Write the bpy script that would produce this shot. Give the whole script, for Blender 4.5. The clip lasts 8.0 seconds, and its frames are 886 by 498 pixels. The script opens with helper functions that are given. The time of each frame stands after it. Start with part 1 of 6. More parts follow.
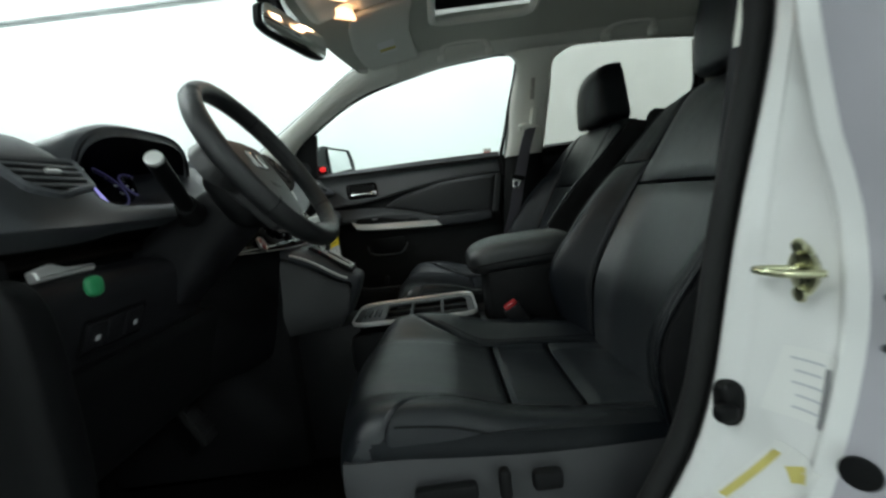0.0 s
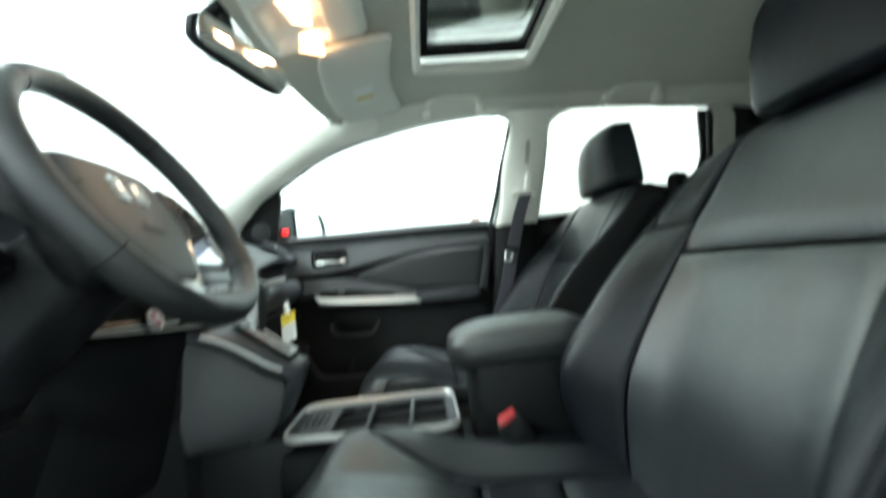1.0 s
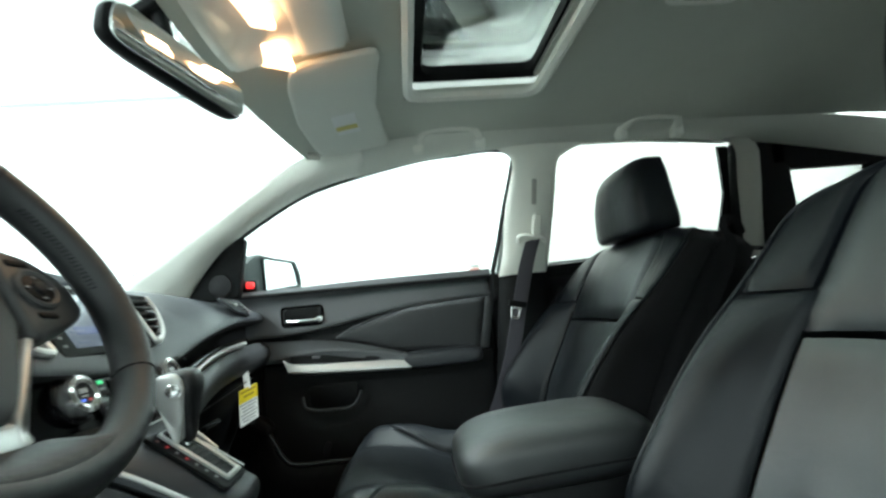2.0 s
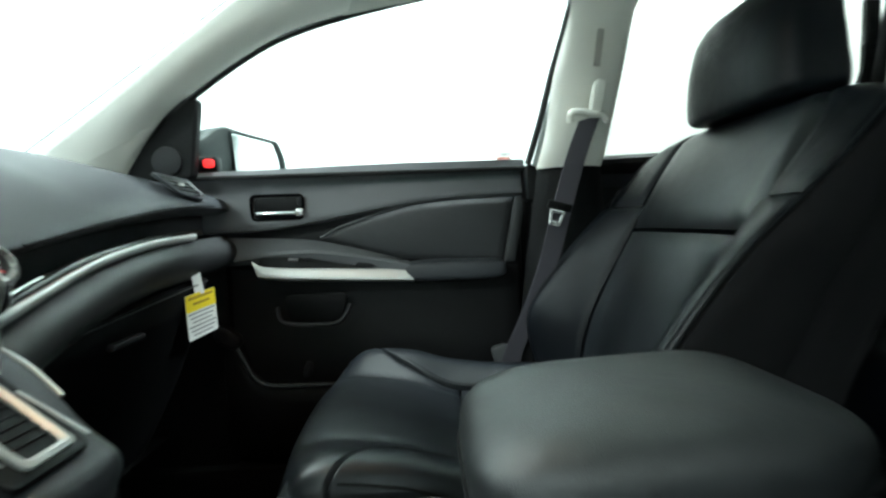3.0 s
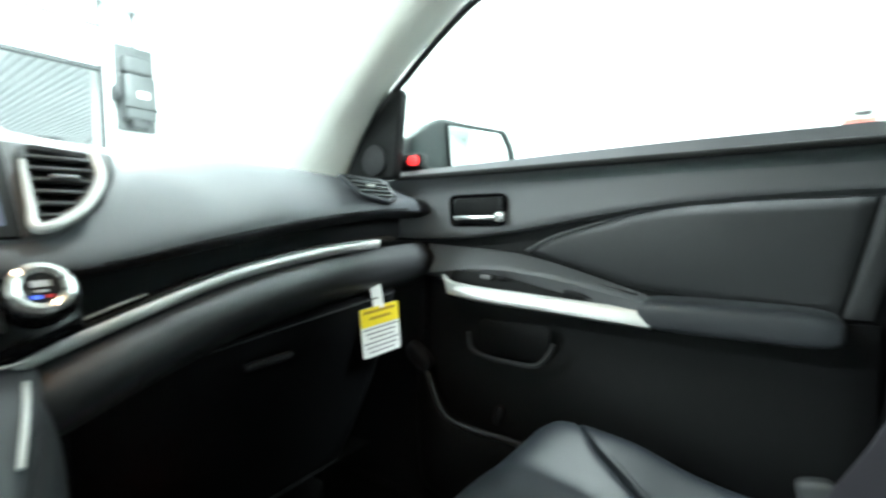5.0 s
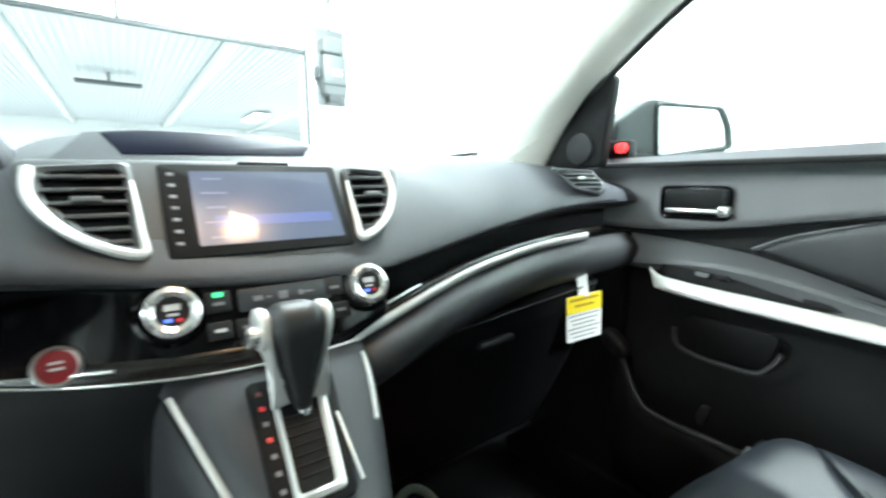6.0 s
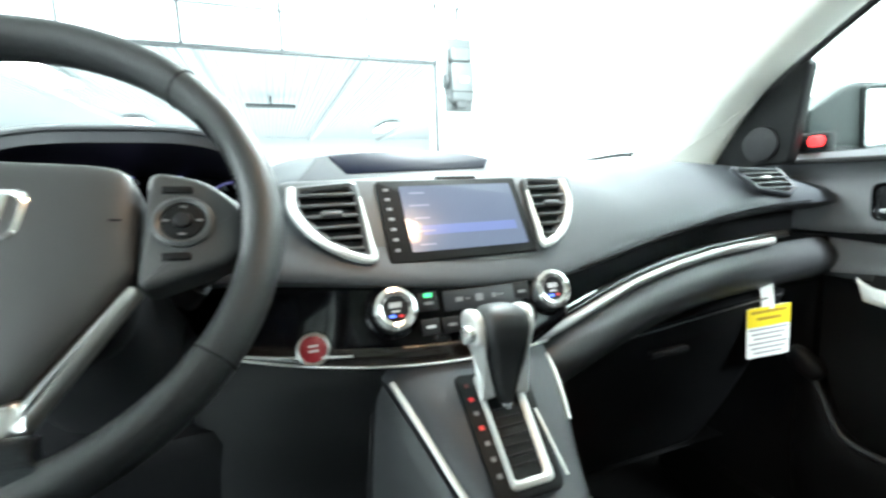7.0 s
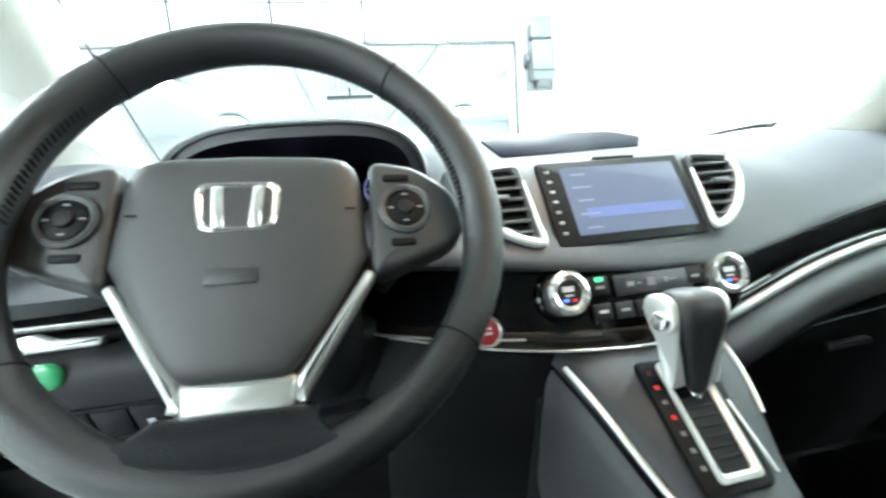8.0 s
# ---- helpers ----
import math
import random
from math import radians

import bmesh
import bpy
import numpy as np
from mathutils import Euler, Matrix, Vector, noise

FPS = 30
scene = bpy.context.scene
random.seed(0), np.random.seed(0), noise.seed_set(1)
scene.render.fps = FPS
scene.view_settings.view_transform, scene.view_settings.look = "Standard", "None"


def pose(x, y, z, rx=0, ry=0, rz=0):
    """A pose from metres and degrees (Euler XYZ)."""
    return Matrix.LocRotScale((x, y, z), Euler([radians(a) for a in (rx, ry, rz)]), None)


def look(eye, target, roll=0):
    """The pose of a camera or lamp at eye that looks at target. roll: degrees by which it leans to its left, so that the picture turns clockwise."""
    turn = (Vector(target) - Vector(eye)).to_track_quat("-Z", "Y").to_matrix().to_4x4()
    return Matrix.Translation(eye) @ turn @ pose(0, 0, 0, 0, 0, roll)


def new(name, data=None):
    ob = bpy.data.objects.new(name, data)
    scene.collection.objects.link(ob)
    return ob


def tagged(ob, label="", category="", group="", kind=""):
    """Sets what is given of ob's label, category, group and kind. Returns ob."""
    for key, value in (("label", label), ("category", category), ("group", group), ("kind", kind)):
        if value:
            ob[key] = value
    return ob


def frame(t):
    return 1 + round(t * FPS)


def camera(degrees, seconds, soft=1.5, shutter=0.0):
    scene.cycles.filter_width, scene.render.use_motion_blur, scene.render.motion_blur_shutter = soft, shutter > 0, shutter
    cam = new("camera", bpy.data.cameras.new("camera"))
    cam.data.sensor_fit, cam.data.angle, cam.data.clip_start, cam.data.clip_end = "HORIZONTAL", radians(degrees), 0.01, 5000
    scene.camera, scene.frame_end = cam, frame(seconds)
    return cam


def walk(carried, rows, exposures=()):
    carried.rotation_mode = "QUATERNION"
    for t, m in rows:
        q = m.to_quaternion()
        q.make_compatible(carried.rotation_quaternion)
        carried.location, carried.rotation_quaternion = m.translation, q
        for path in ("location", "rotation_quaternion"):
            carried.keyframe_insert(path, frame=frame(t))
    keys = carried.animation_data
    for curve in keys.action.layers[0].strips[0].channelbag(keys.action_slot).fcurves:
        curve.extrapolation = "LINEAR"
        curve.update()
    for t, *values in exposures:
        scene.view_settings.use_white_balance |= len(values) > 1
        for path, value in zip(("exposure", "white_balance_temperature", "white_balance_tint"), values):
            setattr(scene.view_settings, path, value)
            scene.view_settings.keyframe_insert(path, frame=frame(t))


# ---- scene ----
cam = camera(90.4, 8.0, soft=2.4, shutter=0.5)
PATH = [
    (0, (-0.203, -1.13, 1.033), (-0.207, 0.854, 0.781), -7.1),
    (0.5, (-0.198, -1.002, 0.995), (-0.231, 0.987, 0.782), -5.0),
    (1, (-0.183, -0.868, 1.01), (-0.083, 1.127, 1.099), -5.0),
    (1.2, (-0.184, -0.83, 1.042), (-0.028, 1.138, 1.364), -5.5),
    (2.3, (-0.198, -0.56, 1.067), (-0.018, 1.425, 1.235), -5.4),
    (2.5, (-0.185, -0.494, 1.055), (-0.02, 1.499, 1.032), -5.3),
    (3, (-0.17, -0.329, 1.031), (-0.09, 1.666, 0.911), -2.2),
    (3.5, (-0.128, -0.165, 1.017), (-0.095, 1.831, 0.895), -0.7),
    (4, (-0.102, -0.057, 1.033), (-0.253, 1.936, 0.945), -1.5),
    (4.5, (-0.093, -0.008, 1.046), (-0.751, 1.876, 0.917), -0.8),
    (4.7, (-0.078, -0.002, 1.049), (-0.959, 1.79, 0.938), -0.9),
    (5.8, (-0.128, -0.105, 1.112), (-1.646, 1.161, 0.814), 0.2),
    (6, (-0.132, -0.122, 1.121), (-1.73, 1.041, 0.815), -0.1),
    (6.5, (-0.138, -0.16, 1.125), (-1.883, 0.76, 0.8), -1.1),
    (7, (-0.146, -0.202, 1.133), (-1.996, 0.498, 0.84), -1.9),
    (7.5, (-0.157, -0.252, 1.134), (-2.058, 0.264, 0.784), -2.9),
    (8, (-0.177, -0.3, 1.137), (-2.109, 0.087, 0.792), -4.0),
]
EXPOSURES = [(0.0, -0.3, 6500, 10), (0.3, 0.25, 6450, 8), (0.5, 0.83, 6400, 8), (1.0, 1.40, 6330, 6), (2.5, 0.90, 6260, 4), (3.5, 1.2, 6240, 3), (4.5, 1.48, 6260, 4), (6.0, 2.12, 6240, 8), (8.0, 2.38, 6250, 9)]
walk(cam, [(t, look(eye, target, roll)) for t, eye, target, roll in PATH], EXPOSURES)
LAMP = 60.0

# ---- light ----
world = bpy.data.worlds.new("world")
scene.world = world
world.use_nodes = True
world.node_tree.nodes["Background"].inputs[0].default_value = (0.9, 0.96, 1.0, 1)
world.node_tree.nodes["Background"].inputs[1].default_value = 0.3


# ---- materials ----
def material(name, color, rough=0.5, metal=0.0, grain=0.0, grain_size=400.0, vary=0.12, vary_size=6.0, coat=0.0, bump_kind="noise", emit=None, spec=0.5):
    m = bpy.data.materials.new(name)
    m.use_nodes = True
    nt = m.node_tree
    bsdf = nt.nodes["Principled BSDF"]
    bsdf.inputs["Metallic"].default_value = metal
    bsdf.inputs["Specular IOR Level"].default_value = spec
    bsdf.inputs["Coat Weight"].default_value = coat
    tex = nt.nodes.new("ShaderNodeTexCoord")
    big = nt.nodes.new("ShaderNodeTexNoise")
    big.inputs["Scale"].default_value = vary_size
    big.inputs["Detail"].default_value = 5
    nt.links.new(tex.outputs["Object"], big.inputs["Vector"])
    ramp = nt.nodes.new("ShaderNodeMix")
    ramp.data_type = "RGBA"
    ramp.inputs[6].default_value = (*[c * (1 - vary) for c in color], 1)
    ramp.inputs[7].default_value = (*[min(1, c * (1 + vary)) for c in color], 1)
    nt.links.new(big.outputs["Fac"], ramp.inputs[0])
    nt.links.new(ramp.outputs[2], bsdf.inputs["Base Color"])
    fine = nt.nodes.new("ShaderNodeTexVoronoi" if bump_kind == "leather" else "ShaderNodeTexNoise")
    fine.inputs["Scale"].default_value = grain_size
    nt.links.new(tex.outputs["Object"], fine.inputs["Vector"])
    span = nt.nodes.new("ShaderNodeMapRange")
    span.inputs[3].default_value = max(0.02, rough - 0.07)
    span.inputs[4].default_value = min(1.0, rough + 0.07)
    nt.links.new(big.outputs["Fac"], span.inputs[0])
    nt.links.new(span.outputs[0], bsdf.inputs["Roughness"])
    if grain:
        bump = nt.nodes.new("ShaderNodeBump")
        bump.inputs["Strength"].default_value = grain
        bump.inputs["Distance"].default_value = 0.001
        if bump_kind == "leather":
            soft_fold = nt.nodes.new("ShaderNodeTexNoise")
            soft_fold.inputs["Scale"].default_value = 22
            soft_fold.inputs["Detail"].default_value = 3
            nt.links.new(tex.outputs["Object"], soft_fold.inputs["Vector"])
            both = nt.nodes.new("ShaderNodeMath")
            both.operation = "MULTIPLY_ADD"
            both.inputs[1].default_value = 7.0
            nt.links.new(soft_fold.outputs["Fac"], both.inputs[0])
            nt.links.new(fine.outputs[0], both.inputs[2])
            nt.links.new(both.outputs[0], bump.inputs["Height"])
        else:
            nt.links.new(fine.outputs[0], bump.inputs["Height"])
        nt.links.new(bump.outputs[0], bsdf.inputs["Normal"])
    if emit:
        bsdf.inputs["Emission Color"].default_value = (*emit[0], 1)
        bsdf.inputs["Emission Strength"].default_value = emit[1]
    return m


def glass_material(name, tint, gloss):
    m = bpy.data.materials.new(name)
    m.use_nodes = True
    nt = m.node_tree
    nt.nodes.remove(nt.nodes["Principled BSDF"])
    clear, shine, mix = nt.nodes.new("ShaderNodeBsdfTransparent"), nt.nodes.new("ShaderNodeBsdfGlossy"), nt.nodes.new("ShaderNodeMixShader")
    clear.inputs[0].default_value = (*tint, 1)
    shine.inputs["Roughness"].default_value = 0.02
    fres = nt.nodes.new("ShaderNodeFresnel")
    fres.inputs[0].default_value = gloss
    nt.links.new(fres.outputs[0], mix.inputs[0])
    nt.links.new(clear.outputs[0], mix.inputs[1])
    nt.links.new(shine.outputs[0], mix.inputs[2])
    nt.links.new(mix.outputs[0], nt.nodes["Material Output"].inputs[0])
    return m


LEATHER = material("black_leather", (0.0052, 0.0065, 0.0086), 0.34, grain=0.25, grain_size=900, bump_kind="leather", vary=0.25, spec=0.20)
RIMSKIN = material("wheel_leather", (0.012, 0.0125, 0.0135), 0.42, grain=0.3, grain_size=1300, bump_kind="leather", vary=0.2, spec=0.5)
SATIN = material("satin_leather", (0.0072, 0.0092, 0.0122), 0.36, grain=0.2, grain_size=1000, bump_kind="leather", vary=0.25, spec=0.68)
PERF = material("leather_insert", (0.0070, 0.0089, 0.0116), 0.35, grain=0.25, grain_size=1100, bump_kind="leather", vary=0.25, spec=0.42)
FABRIC = material("black_fabric", (0.008, 0.008, 0.009), 0.85, grain=0.4, grain_size=1500, vary=0.2, spec=0.2)
BACKPANEL = material("backrest_leather", (0.0074, 0.0095, 0.0120), 0.34, grain=0.25, grain_size=1000, bump_kind="leather", vary=0.25, spec=0.82)
ARMPAD = material("armrest_leather", (0.011, 0.0125, 0.0138), 0.42, grain=0.35, grain_size=900, bump_kind="leather", vary=0.2, spec=0.80)
PAD = material("dash_vinyl", (0.044, 0.0475, 0.055), 0.47, grain=0.3, grain_size=1200, vary=0.12, spec=0.45)
PLASTIC = material("dark_plastic", (0.011, 0.011, 0.013), 0.55, grain=0.25, grain_size=1400, vary=0.15, spec=0.28)
BEZEL = material("grey_plastic", (0.080, 0.084, 0.089), 0.42, grain=0.1, grain_size=1400, vary=0.08)
BLACK = material("black_plastic", (0.0042, 0.0044, 0.005), 0.55, vary=0.2, spec=0.18)
GLOSS = material("gloss_black", (0.004, 0.004, 0.005), 0.13, vary=0.2, coat=0.08, spec=0.32)
SILVER = material("satin_silver", (0.66, 0.66, 0.65), 0.38, metal=0.45, grain=0.05, grain_size=2000, vary=0.04)
CHROME = material("chrome", (0.82, 0.82, 0.82), 0.14, metal=0.8, vary=0.03)
STEEL = material("plated_steel", (0.55, 0.55, 0.36), 0.28, metal=1.0, grain=0.2, grain_size=120, vary=0.25, vary_size=60)
CREAM = material("cream_trim", (0.82, 0.82, 0.755), 0.55, grain=0.15, grain_size=900, vary=0.05, spec=0.4)
LINER = material("headliner_cloth", (0.58, 0.595, 0.53), 0.9, grain=0.35, grain_size=1300, vary=0.06, spec=0.15)
# darker copy of the cream trim, with shade put into its colour
CREAM_SHADED = material("cream_trim_in_shade", (0.42, 0.41, 0.37), 0.6, grain=0.2, grain_size=900, vary=0.06)
PAINT = material("white_car_paint", (0.80, 0.80, 0.79), 0.22, vary=0.02, coat=0.6)
SEAL = material("rubber_seal", (0.012, 0.012, 0.0125), 0.7, grain=0.2, grain_size=500, spec=0.3)
WEB = material("belt_webbing", (0.062, 0.058, 0.072), 0.65, grain=0.6, grain_size=1600, vary=0.12)
RED = material("red_button", (0.36, 0.02, 0.025), 0.35, vary=0.08)
REDLAMP = material("red_indicator", (0.7, 0.02, 0.02), 0.3, emit=((1.0, 0.03, 0.03), 0.8))
GREEN = material("green_button", (0.03, 0.24, 0.10), 0.3, emit=((0.1, 0.9, 0.3), 0.012))
GREENLED = material("green_led", (0.02, 0.3, 0.08), 0.4, emit=((0.1, 1.0, 0.35), 0.4))
ORANGELED = material("orange_led", (0.4, 0.12, 0.02), 0.4, emit=((1.0, 0.35, 0.08), 0.12))
BLUELED = material("blue_led", (0.02, 0.05, 0.4), 0.4, emit=((0.1, 0.2, 1.0), 0.5))
REDLED = material("red_led", (0.3, 0.01, 0.01), 0.4, emit=((1.0, 0.05, 0.05), 0.12))
GAUGERIM = material("dim_violet_rim", (0.08, 0.08, 0.16), 0.4, emit=((0.35, 0.33, 0.9), 0.05))
GAUGE = material("gauge_ring", (0.2, 0.2, 0.5), 0.4, emit=((0.45, 0.42, 1.0), 0.8))
MARK = material("white_mark", (0.55, 0.56, 0.58), 0.5, vary=0.05)
GREYMARK = material("grey_mark", (0.20, 0.20, 0.21), 0.5, vary=0.05)
WARM_LENS = material("lamp_lens", (0.9, 0.82, 0.72), 0.4, emit=((1.0, 0.54, 0.27), 4.2))
PAPER = material("white_card", (0.78, 0.78, 0.76), 0.6, vary=0.03)
YELLOW = material("yellow_card", (0.78, 0.60, 0.02), 0.6, vary=0.04)
MIRROR = material("mirror_silvering", (0.86, 0.88, 0.88), 0.03, metal=1.0, vary=0.01)
DISPLAY = material("dark_display", (0.0025, 0.0035, 0.012), 0.5, vary=0.1, spec=0.05)
SCREEN = material("lit_screen", (0.03, 0.035, 0.05), 0.20, vary=0.1, coat=0.9, emit=((0.30, 0.38, 0.56), 0.11))
SCREEN_ROW = material("lit_screen_row", (0.03, 0.04, 0.08), 0.22, vary=0.1, coat=0.6, emit=((0.28, 0.36, 0.74), 0.15))
SCREEN_TEXT = material("lit_screen_text", (0.05, 0.055, 0.07), 0.22, vary=0.1, coat=0.9, emit=((0.40, 0.47, 0.66), 0.16))
CARPET = material("black_carpet", (0.006, 0.006, 0.006), 0.95, grain=0.8, grain_size=700, vary=0.3, spec=0.1)
WOOD = material("dark_wood_trim", (0.009, 0.007, 0.006), 0.22, vary=0.5, vary_size=18, coat=0.1)
CONCRETE = material("concrete_floor", (0.34, 0.35, 0.35), 0.45, grain=0.5, grain_size=60, vary=0.18, vary_size=1.5)
WHITEWALL = material("white_wall_paint", (0.82, 0.84, 0.83), 0.7, grain=0.2, grain_size=80, vary=0.03, vary_size=1.0)
METALSHEET = material("white_sheet_metal", (0.72, 0.74, 0.75), 0.45, vary=0.04, vary_size=2.0)
GREYMETAL = material("grey_metal", (0.06, 0.062, 0.065), 0.45, metal=0.3, vary=0.1)
DOORPANEL = material("garage_door_skin", (0.80, 0.83, 0.82), 0.5, vary=0.03, vary_size=2.0)
TUBE = material("lamp_tube", (0.9, 0.9, 0.9), 0.5, emit=((0.95, 1.0, 1.0), 14.0))
GLASS = glass_material("clear_glass", (0.93, 0.965, 0.955), 1.30)
TINTED = glass_material("tinted_glass", (0.70, 0.695, 0.675), 1.30)
ROOFGLASS = glass_material("roof_glass", (0.44, 0.46, 0.44), 1.30)
DOORVINYL = material("door_vinyl", (0.128, 0.132, 0.140), 0.48, grain=0.3, grain_size=1200, vary=0.12, spec=0.45)
DOORLEATHER = material("door_insert_leather", (0.036, 0.038, 0.041), 0.5, grain=0.3, grain_size=1000, bump_kind="leather", vary=0.15, spec=0.4)
CONSOLE = material("console_vinyl", (0.030, 0.031, 0.034), 0.45, grain=0.3, grain_size=1300, vary=0.12, spec=0.5)
# white body paint greyed so its colour carries the shade of the recess
PAINT_SHADED = material("shaded_car_paint", (0.44, 0.43, 0.47), 0.4)
MOTORGREY = material("grey_motor_housing", (0.075, 0.08, 0.082), 0.45, vary=0.15, vary_size=14)
PALEYELLOW = material("faded_yellow_print", (0.62, 0.54, 0.16), 0.6, vary=0.08)
WHEELSILVER = material("brushed_silver", (0.62, 0.62, 0.61), 0.34, metal=0.85, grain=0.05, grain_size=2000, vary=0.05)
STICKER = glass_material("sticker_film", (0.80, 0.78, 0.76), 1.02)
STICKER_RED = glass_material("red_sticker_film", (0.88, 0.55, 0.52), 1.02)
RAILCLOTH = material("cream_rail_cover", (0.71, 0.715, 0.655), 0.75, grain=0.25, grain_size=1100, vary=0.05, spec=0.25)
STARTRED = material("start_button_red", (0.20, 0.012, 0.018), 0.3, vary=0.08)
MIRRORSHELL = material("dark_mirror_shell", (0.018, 0.022, 0.022), 0.5, vary=0.1, spec=0.3)
FRAMEGREY = material("grey_frame_trim", (0.20, 0.225, 0.215), 0.5, vary=0.06)
CLIMATELCD = material("climate_lcd", (0.035, 0.037, 0.043), 0.35, vary=0.1, spec=0.4)
DIMRED = material("dim_red_mark", (0.14, 0.02, 0.02), 0.4, vary=0.08)
HUBVINYL = material("wheel_cover", (0.038, 0.038, 0.039), 0.5, grain=0.15, grain_size=1500, vary=0.1)


# ---- mesh helpers ----
def part(name, bm, mat, parent=None, label="", smooth=True):
    me = bpy.data.meshes.new(name)
    bmesh.ops.recalc_face_normals(bm, faces=bm.faces)
    bm.to_mesh(me)
    bm.free()
    me.materials.append(mat)
    if smooth:
        me.shade_smooth()
        me.set_sharp_from_angle(angle=radians(38))
    ob = new(name, me)
    if parent:
        ob.parent = parent
        ob.matrix_parent_inverse = parent.matrix_world.inverted()
    if label:
        ob["label"] = label
    return ob


def thing(name, label, category, at=(0, 0, 0), group="", kind=""):
    ob = new(name)
    ob.empty_display_size = 0.05
    ob.matrix_world = Matrix.Translation(at)
    return tagged(ob, label, category, group, kind)


def interp(x, knots):
    """Smooth value at x through knots of (x, value)."""
    if x <= knots[0][0]:
        return knots[0][1]
    if x >= knots[-1][0]:
        return knots[-1][1]
    n = next(i for i in range(len(knots) - 1) if x <= knots[i + 1][0])
    slope = []
    for i in (n, n + 1):
        a, b = knots[max(0, i - 1)], knots[min(len(knots) - 1, i + 1)]
        slope.append((b[1] - a[1]) / (b[0] - a[0]))
    (x0, v0), (x1, v1) = knots[n], knots[n + 1]
    h = x1 - x0
    t = (x - x0) / h
    return (1 + 2 * t) * (1 - t) ** 2 * v0 + t * (1 - t) ** 2 * h * slope[0] + t * t * (3 - 2 * t) * v1 + t * t * (t - 1) * h * slope[1]


def along(points, t):
    """Point at t (0 to 1) on a smooth curve through the points."""
    k = t * (len(points) - 1)
    i = min(int(k), len(points) - 2)
    f = k - i
    p = [Vector(points[max(0, min(len(points) - 1, j))]) for j in (i - 1, i, i + 1, i + 2)]
    return 0.5 * (2 * p[1] + (p[2] - p[0]) * f + (2 * p[0] - 5 * p[1] + 4 * p[2] - p[3]) * f * f + (3 * p[1] - p[0] - 3 * p[2] + p[3]) * f ** 3)


def smooth_line(points, n):
    return [along(points, i / (n - 1)) for i in range(n)]


def skin(S, u=(0, 1), v=(0, 1), nu=24, nv=16, groove=0.004, edge=0.012, skirt=0.015, puff=0.0, flip=False):
    """A padded panel over the surface S(u, v): rounded in at its edges, with a skirt that gives it thickness."""
    bm = bmesh.new()
    us = [u[0] + (u[1] - u[0]) * i / nu for i in range(nu + 1)]
    vs = [v[0] + (v[1] - v[0]) * j / nv for j in range(nv + 1)]
    P = [[Vector(S(a, b)) for b in vs] for a in us]

    def normal(i, j):
        du = P[min(i + 1, nu)][j] - P[max(i - 1, 0)][j]
        dv = P[i][min(j + 1, nv)] - P[i][max(j - 1, 0)]
        n = du.cross(dv)
        n.normalize()
        return -n if flip else n

    lu = [0.0] * (nv + 1)
    rows, N = [], []
    mu = [sum((P[i + 1][j] - P[i][j]).length for i in range(nu)) for j in range(nv + 1)]
    mv = [sum((P[i][j + 1] - P[i][j]).length for j in range(nv)) for i in range(nu + 1)]
    for i in range(nu + 1):
        row, nn = [], []
        for j in range(nv + 1):
            fu, fv = i / nu, j / nv
            d = min(min(fu, 1 - fu) * mu[j], min(fv, 1 - fv) * mv[i])
            n = normal(i, j)
            off = -groove * max(0.0, 1 - d / edge) ** 2 + puff * 16 * fu * (1 - fu) * fv * (1 - fv)
            row.append(bm.verts.new(P[i][j] + n * off))
            nn.append(n)
        rows.append(row)
        N.append(nn)
    for i in range(nu):
        for j in range(nv):
            bm.faces.new((rows[i][j], rows[i + 1][j], rows[i + 1][j + 1], rows[i][j + 1]))
    if skirt:
        rim = [(i, 0) for i in range(nu)] + [(nu, j) for j in range(nv)] + [(i, nv) for i in range(nu, 0, -1)] + [(0, j) for j in range(nv, 0, -1)]
        low = [bm.verts.new(rows[i][j].co - N[i][j] * skirt) for i, j in rim]
        for k in range(len(rim)):
            a, b = rim[k], rim[(k + 1) % len(rim)]
            bm.faces.new((rows[a[0]][a[1]], rows[b[0]][b[1]], low[(k + 1) % len(rim)], low[k]))
    bmesh.ops.remove_doubles(bm, verts=bm.verts, dist=1e-6)
    return bm


def box(size, at=(0, 0, 0), bevel=0.004, turn=None, seg=2):
    """A block with rounded edges."""
    bm = bmesh.new()
    bmesh.ops.create_cube(bm, size=1, matrix=Matrix.Diagonal((*size, 1)))
    if bevel:
        bmesh.ops.bevel(bm, geom=bm.edges[:], offset=min(bevel, min(size) * 0.45), segments=seg, affect="EDGES", profile=0.5)
    m = Matrix.Translation(at) @ (turn.to_4x4() if turn else Matrix())
    bmesh.ops.transform(bm, matrix=m, verts=bm.verts)
    return bm


def basis(ex, ey):
    ex = Vector(ex).normalized()
    ez = ex.cross(Vector(ey)).normalized()
    ey = ez.cross(ex)
    return Matrix((ex, ey, ez)).transposed()


